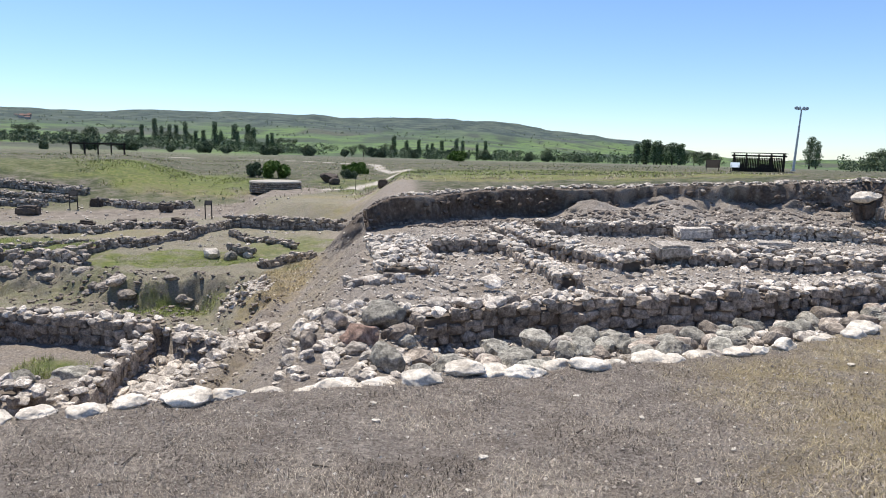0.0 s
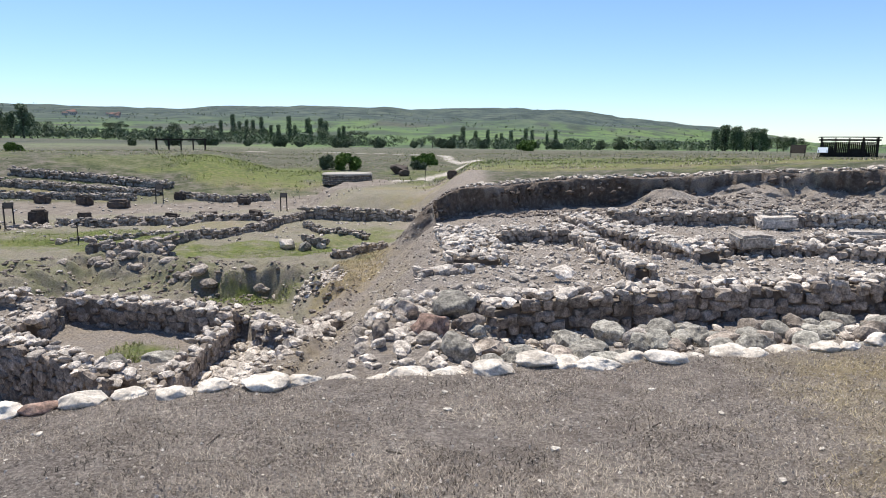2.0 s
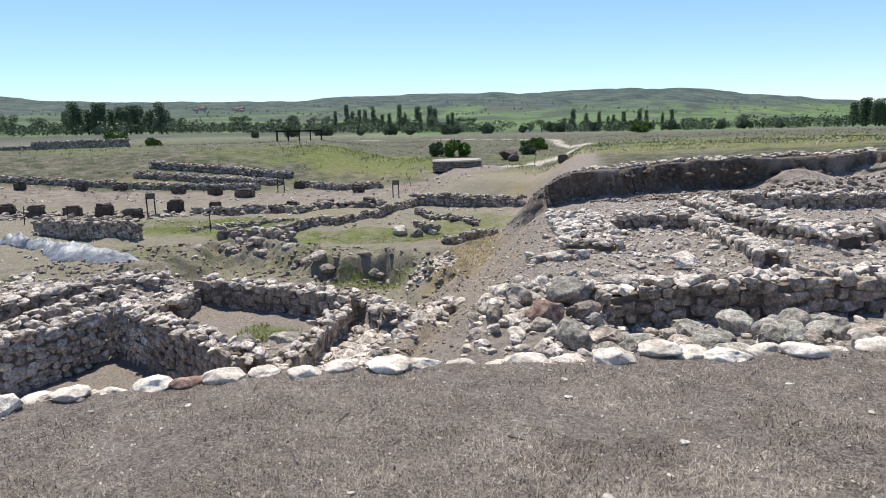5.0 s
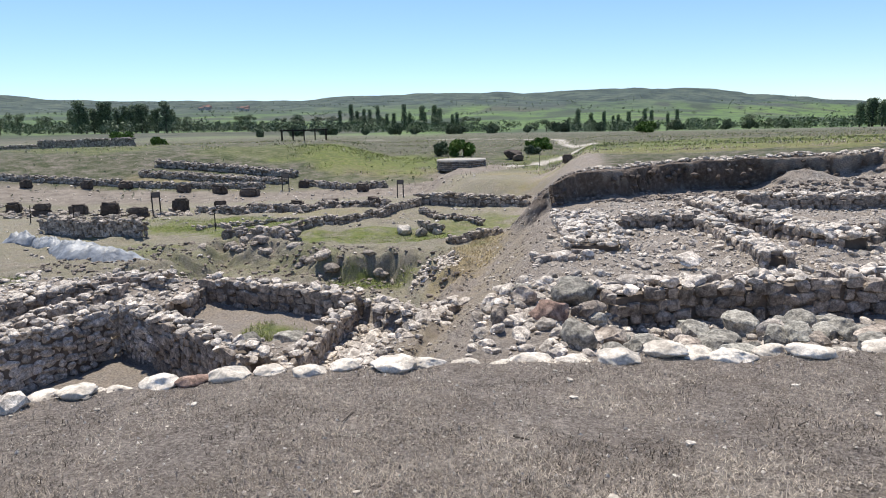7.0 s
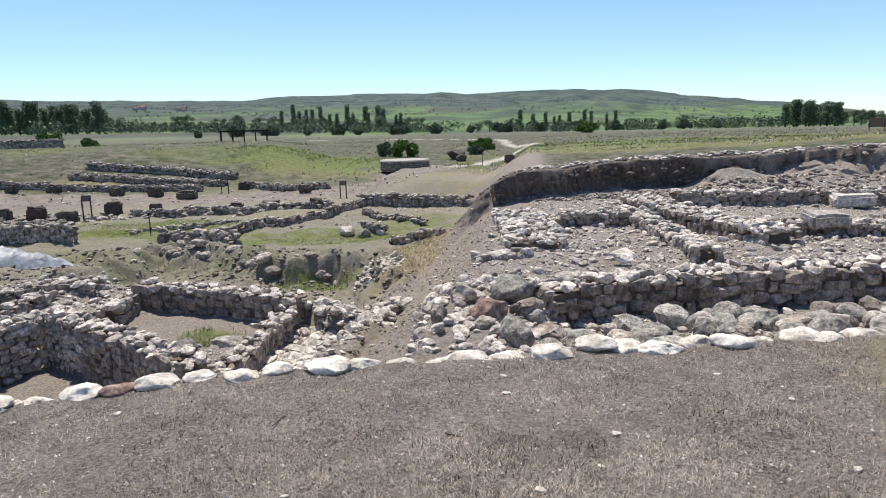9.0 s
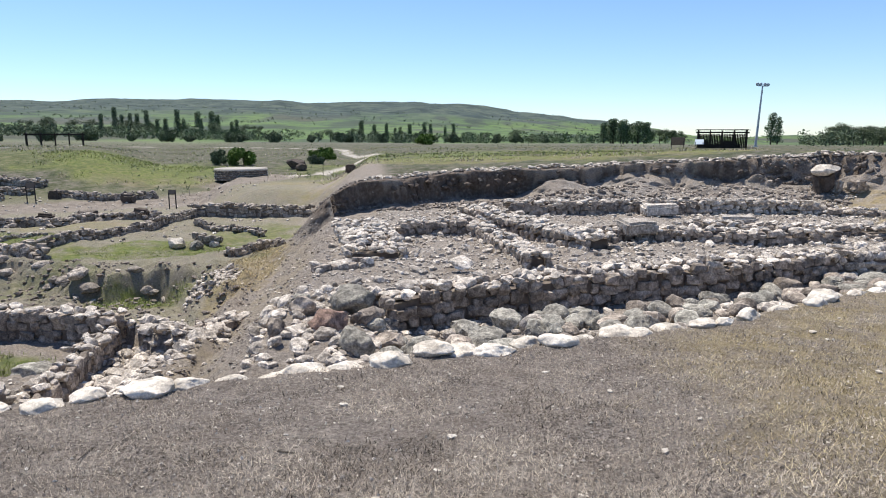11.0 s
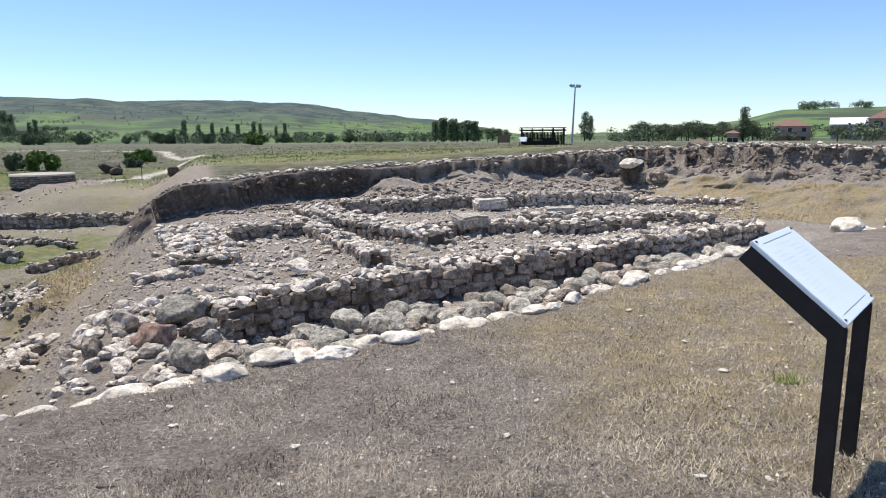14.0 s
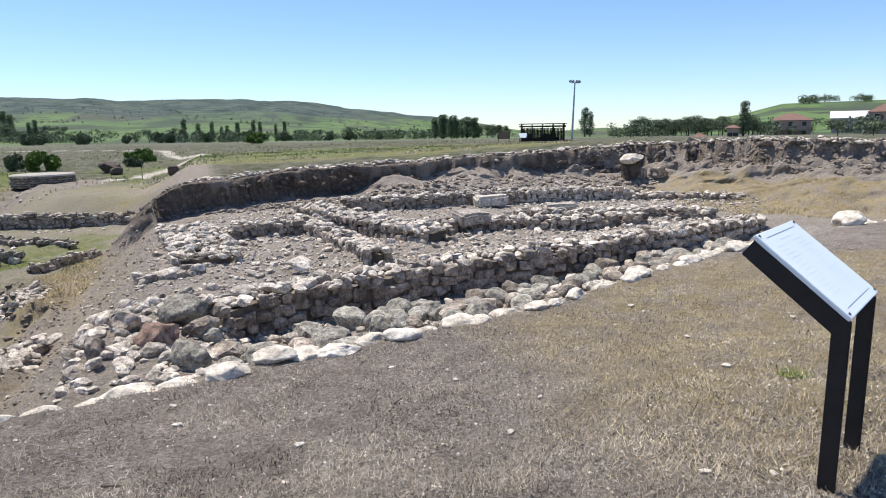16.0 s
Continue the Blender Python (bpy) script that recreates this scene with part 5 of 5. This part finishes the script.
for x, y, h, kind, wide in [(-88.6, 73.3, 5.2, "broad", 1.2), (-92, 72, 4.6, "broad", 1.3), (-15.9, 64.0, 2.2, "bright", 0.85), (-18.2, 64.5, 1.7, "bush", 0.9), (-9.4, 74.5, 1.7, "bright", 0.9), (-10.6, 74.8, 1.3, "bright", 0.9), (-66.5, 75.0, 3.0, "bright", 0.9), (-62.5, 78, 2.0, "bright", 0.8), (-9.4, 66, 1.2, "bush", 0.9), (3, 150, 3, "bright", 1.2)]:
    plant(kind, x, y, h, rt, wide)


def far_wood(name, az0, az1, r0, r1, count, h0, h1, seed, label):
    """Scrub and far trees, as leaf clumps."""
    rs = np.random.default_rng(seed)
    az, r = rs.uniform(az0, az1, count), r0 + (r1 - r0) * rs.random(count)
    keep = fbm(az * 0.35 + 40, r * 0.006, 3) > -0.08
    az, r = az[keep], r[keep]
    n, per = len(az), (80 if h1 > 1 else 10)
    grain = 0.05 if h1 > 1 else 0.14
    h = rs.uniform(h0, h1, n)
    x, y = r * np.sin(np.radians(az)), r * np.cos(np.radians(az))
    z = height(x, y)
    d = rs.normal(size=(n, per, 3))
    d /= np.linalg.norm(d, axis=2)[..., None]
    c = np.stack([x, y, z + h * 0.5], 1)[:, None] + d * (h[:, None, None] * np.array([0.5, 0.5, 0.48])) * rs.random((n, per, 1)) ** 0.4
    a, b = rs.normal(size=(n, per, 3)) * h[:, None, None] * grain, rs.normal(size=(n, per, 3)) * h[:, None, None] * grain
    v = np.stack([c - a, c + a + b, c + a * 0.2 - b], 2).reshape(-1, 3)
    ob = new(name, tri_mesh(name, v, np.arange(len(v)).reshape(-1, 3), M_LEAF))
    tagged(ob, label, "woodland", kind="stuff")


far_wood("valley_scrub", -62, 16, 230, 520, 1300, 2.0, 5.5, 51, "bands of green scrub and small trees across the valley")
far_wood("hill_scrub", -64, 30, 900, 2600, 3200, 2.0, 4.5, 52, "dark scattered scrub over the distant hills")
far_wood("plain_tufts", -66, 40, 46, 170, 3000, 0.08, 0.26, 55, "low dark green tufts and weeds scattered over the plain")
far_wood("village_scrub", 31, 60, 150, 330, 420, 1.5, 4.5, 53, "green shrubs around the village")
far_wood("ridge_trees", 45, 54, 560, 640, 300, 4, 7, 54, "row of dark trees along the near ridge")


# ---- grass and litter ----
def blades(name, x, y, length, width, lean, mat, seed, label):
    rs = np.random.default_rng(seed)
    n = len(x)
    z = height(x, y) - 0.004
    yaw, el = rs.uniform(0, 6.283, n), np.radians(np.clip(rs.normal(lean, 22, n), 4, 88))
    L = length * rs.uniform(0.45, 1.4, n)
    dx, dy, dz = np.cos(yaw) * np.cos(el) * L, np.sin(yaw) * np.cos(el) * L, np.sin(el) * L
    wx, wy = -np.sin(yaw) * width / 2, np.cos(yaw) * width / 2
    p0 = np.stack([x - wx, y - wy, z], 1)
    p1 = np.stack([x + wx, y + wy, z], 1)
    p2 = np.stack([x + dx, y + dy, z + dz], 1)
    v = np.stack([p0, p1, p2], 1).reshape(-1, 3)
    ob = new(name, tri_mesh(name, v, np.arange(len(v)).reshape(-1, 3), mat))
    return tagged(ob, label, "grass", kind="stuff")


def sector(n, az0, az1, r0, r1, seed, power=1.6):
    rs = np.random.default_rng(seed)
    az, u = np.radians(rs.uniform(az0, az1, n)), rs.random(n) ** power
    r = r0 + (r1 - r0) * u
    x, y = r * np.sin(az), r * np.cos(az)
    keep = y < np.interp(x, [p[0] for p in EDGE], [p[1] for p in EDGE]) + 0.02
    return x[keep], y[keep]


x, y = sector(430000, -58, 60, 1.9, 13, 61, 1.9)
tuft = fbm(x * 1.6, y * 1.6, 4) + 0.5 * np.random.default_rng(1).random(len(x)) > -0.02
blades("dry_turf", x[tuft], y[tuft], 0.045, 0.0042, 24, M_GRASS_DRY, 62, "short trampled dry grass on the near bank")
dx2, dy2 = sector(170000, -58, 60, 1.9, 11, 68)
clump = fbm(dx2 * 2.3 + 5, dy2 * 2.3, 4) + 0.35 * np.random.default_rng(4).random(len(dx2)) > 0.22
blades("dark_litter", dx2[clump], dy2[clump], 0.04, 0.007, 14, M_GRASS_DARK, 69, "dark dead plant litter among the trampled grass")
yel = np.random.default_rng(2).random(len(x)) < 0.5 * ground_masks(x, y)["yellow"]
blades("straw_turf", x[yel], y[yel], 0.06, 0.005, 16, M_STRAW, 63, "longer straw-coloured grass on the near bank")
rs = np.random.default_rng(64)
for name, cx, cy, rx, ry, n, ln, mat in [("pit_grass", -8.2, 19.6, 1.5, 0.8, 2600, 0.13, M_GRASS_GREEN), ("cell_grass", -16.5, 13.6, 0.7, 0.6, 1500, 0.13, M_GRASS_GREEN), ("room_grass", -7.3, 12.0, 0.7, 0.6, 2600, 0.13, M_GRASS_GREEN), ("slope_straw", -4.9, 20.5, 0.9, 3.0, 6000, 0.1, M_STRAW),
                                     ("meadow_grass", -22, 55, 8, 8, 7000, 0.14, M_GRASS_GREEN), ("terrace_meadow", -17.5, 26, 4.4, 2.2, 11000, 0.08, M_GRASS_GREEN), ("basin_grass", -9, 23.9, 3.0, 1.5, 7000, 0.06, M_GRASS_GREEN), ("plateau_grass", 14, 56, 18, 18, 16000, 0.16, M_GRASS_GREEN), ("plateau_straw", 13, 44, 20, 8, 9000, 0.14, M_GRASS_DRY), ("plain_weeds", -25, 80, 60, 34, 22000, 0.22, M_GRASS_GREEN), ("plain_straw", -20, 75, 60, 34, 16000, 0.2, M_GRASS_DRY), ("corner_straw", 16.6, 18.0, 2.4, 3.6, 11000, 0.09, M_STRAW)]:
    a, q = rs.uniform(0, 6.283, n), np.sqrt(rs.random(n))
    gx, gy = cx + np.cos(a) * q * rx, cy + np.sin(a) * q * ry
    keep = fbm(gx * (0.9 if cy < 40 else 0.25), gy * (0.9 if cy < 40 else 0.25), 3) + 0.3 * rs.random(n) > (-0.05 if cy < 40 else 0.22)
    blades(name, gx[keep], gy[keep], ln, 0.012 if cy < 40 else 0.06, 50, mat, 65, "patch of green grass" if mat is M_GRASS_GREEN else "patch of dry yellow grass")
a, q = rs.uniform(0, 6.283, 260), 0.09 * np.sqrt(rs.random(260))
blades("weed_tuft", 3.41 + np.cos(a) * q, 3.35 + np.sin(a) * q, 0.06, 0.006, 40, M_GRASS_GREEN, 66, "small grey-green weed tuft in dry grass")


def crumbs(name, x, y, smin, smax, mat, seed, label):
    """Tiny eight-sided crumbs of earth strewn over the turf."""
    rs = np.random.default_rng(seed)
    n = len(x)
    unit = np.array([(1, 0, 0), (0, 1, 0), (-1, 0, 0), (0, -1, 0), (0, 0, 1), (0, 0, -0.4)], float)
    tri = np.array([(0, 1, 4), (1, 2, 4), (2, 3, 4), (3, 0, 4), (1, 0, 5), (2, 1, 5), (3, 2, 5), (0, 3, 5)])
    size = (smin + (smax - smin) * rs.random(n) ** 3)[:, None, None]
    v = unit[None] * rs.uniform(0.5, 1.3, (n, 6, 1)) * size + rs.normal(size=(n, 6, 3)) * size * 0.15
    v += np.stack([x, y, height(x, y) + 0.002], 1)[:, None]
    f = tri[None] + (np.arange(n) * 6)[:, None, None]
    return tagged(new(name, tri_mesh(name, v.reshape(-1, 3), f.reshape(-1, 3), mat)), label, "earth", kind="stuff")


cx2, cy2 = sector(60000, -58, 60, 1.9, 10, 81, 1.8)
bare = fbm(cx2 * 1.1 + 9, cy2 * 1.1, 4) + 0.3 * np.random.default_rng(6).random(len(cx2)) > 0.16
cx2, cy2 = cx2[bare], cy2[bare]
crumbs("turf_crumbs", cx2, cy2, 0.003, 0.013, M_GRIT, 82, "brown crumbs of dry earth on the near bank")
cx3, cy3 = sector(9000, -58, 60, 1.9, 10, 83, 1.4)
crumbs("turf_grit", cx3, cy3, 0.003, 0.014, M_PALE, 84, "pale grit strewn over the near bank")
x, y = sector(420, -58, 60, 2.2, 12, 67, 0.8)
rows = []
for px, py, pz in zip(x, y, height(x, y)):
    s = 0.012 + 0.04 * rs.random() ** 5
    rows.append(((px, py, pz + s * 0.15), (s * 1.5, s, s * 0.6), rs.uniform(0, 6.3), 0.0, 0.0))
heap("turf_pebbles", rows, M_PALE, PEBBLES, None, "small pale pebbles lying on the near bank", "pebbles")
for k, (x, y, ln) in enumerate([(-1.75, 3.6, 0.16), (-0.7, 3.5, 0.12), (0.9, 4.0, 0.1), (-2.6, 3.9, 0.1)]):
    bm = rod(0.006, 0.003, ln, Matrix.Rotation(radians(86), 4, "X"), 5)
    me = bpy.data.meshes.new("twig")
    bm.to_mesh(me), bm.free(), me.materials.append(M_BARK)
    tw = new("twig", me)
    tw.matrix_world = pose(x, y, on_ground(x, y, 0.008), 0, 0, k * 67)
    tagged(tw, "thin dry twig lying on turf", "twig", "twigs on the turf")
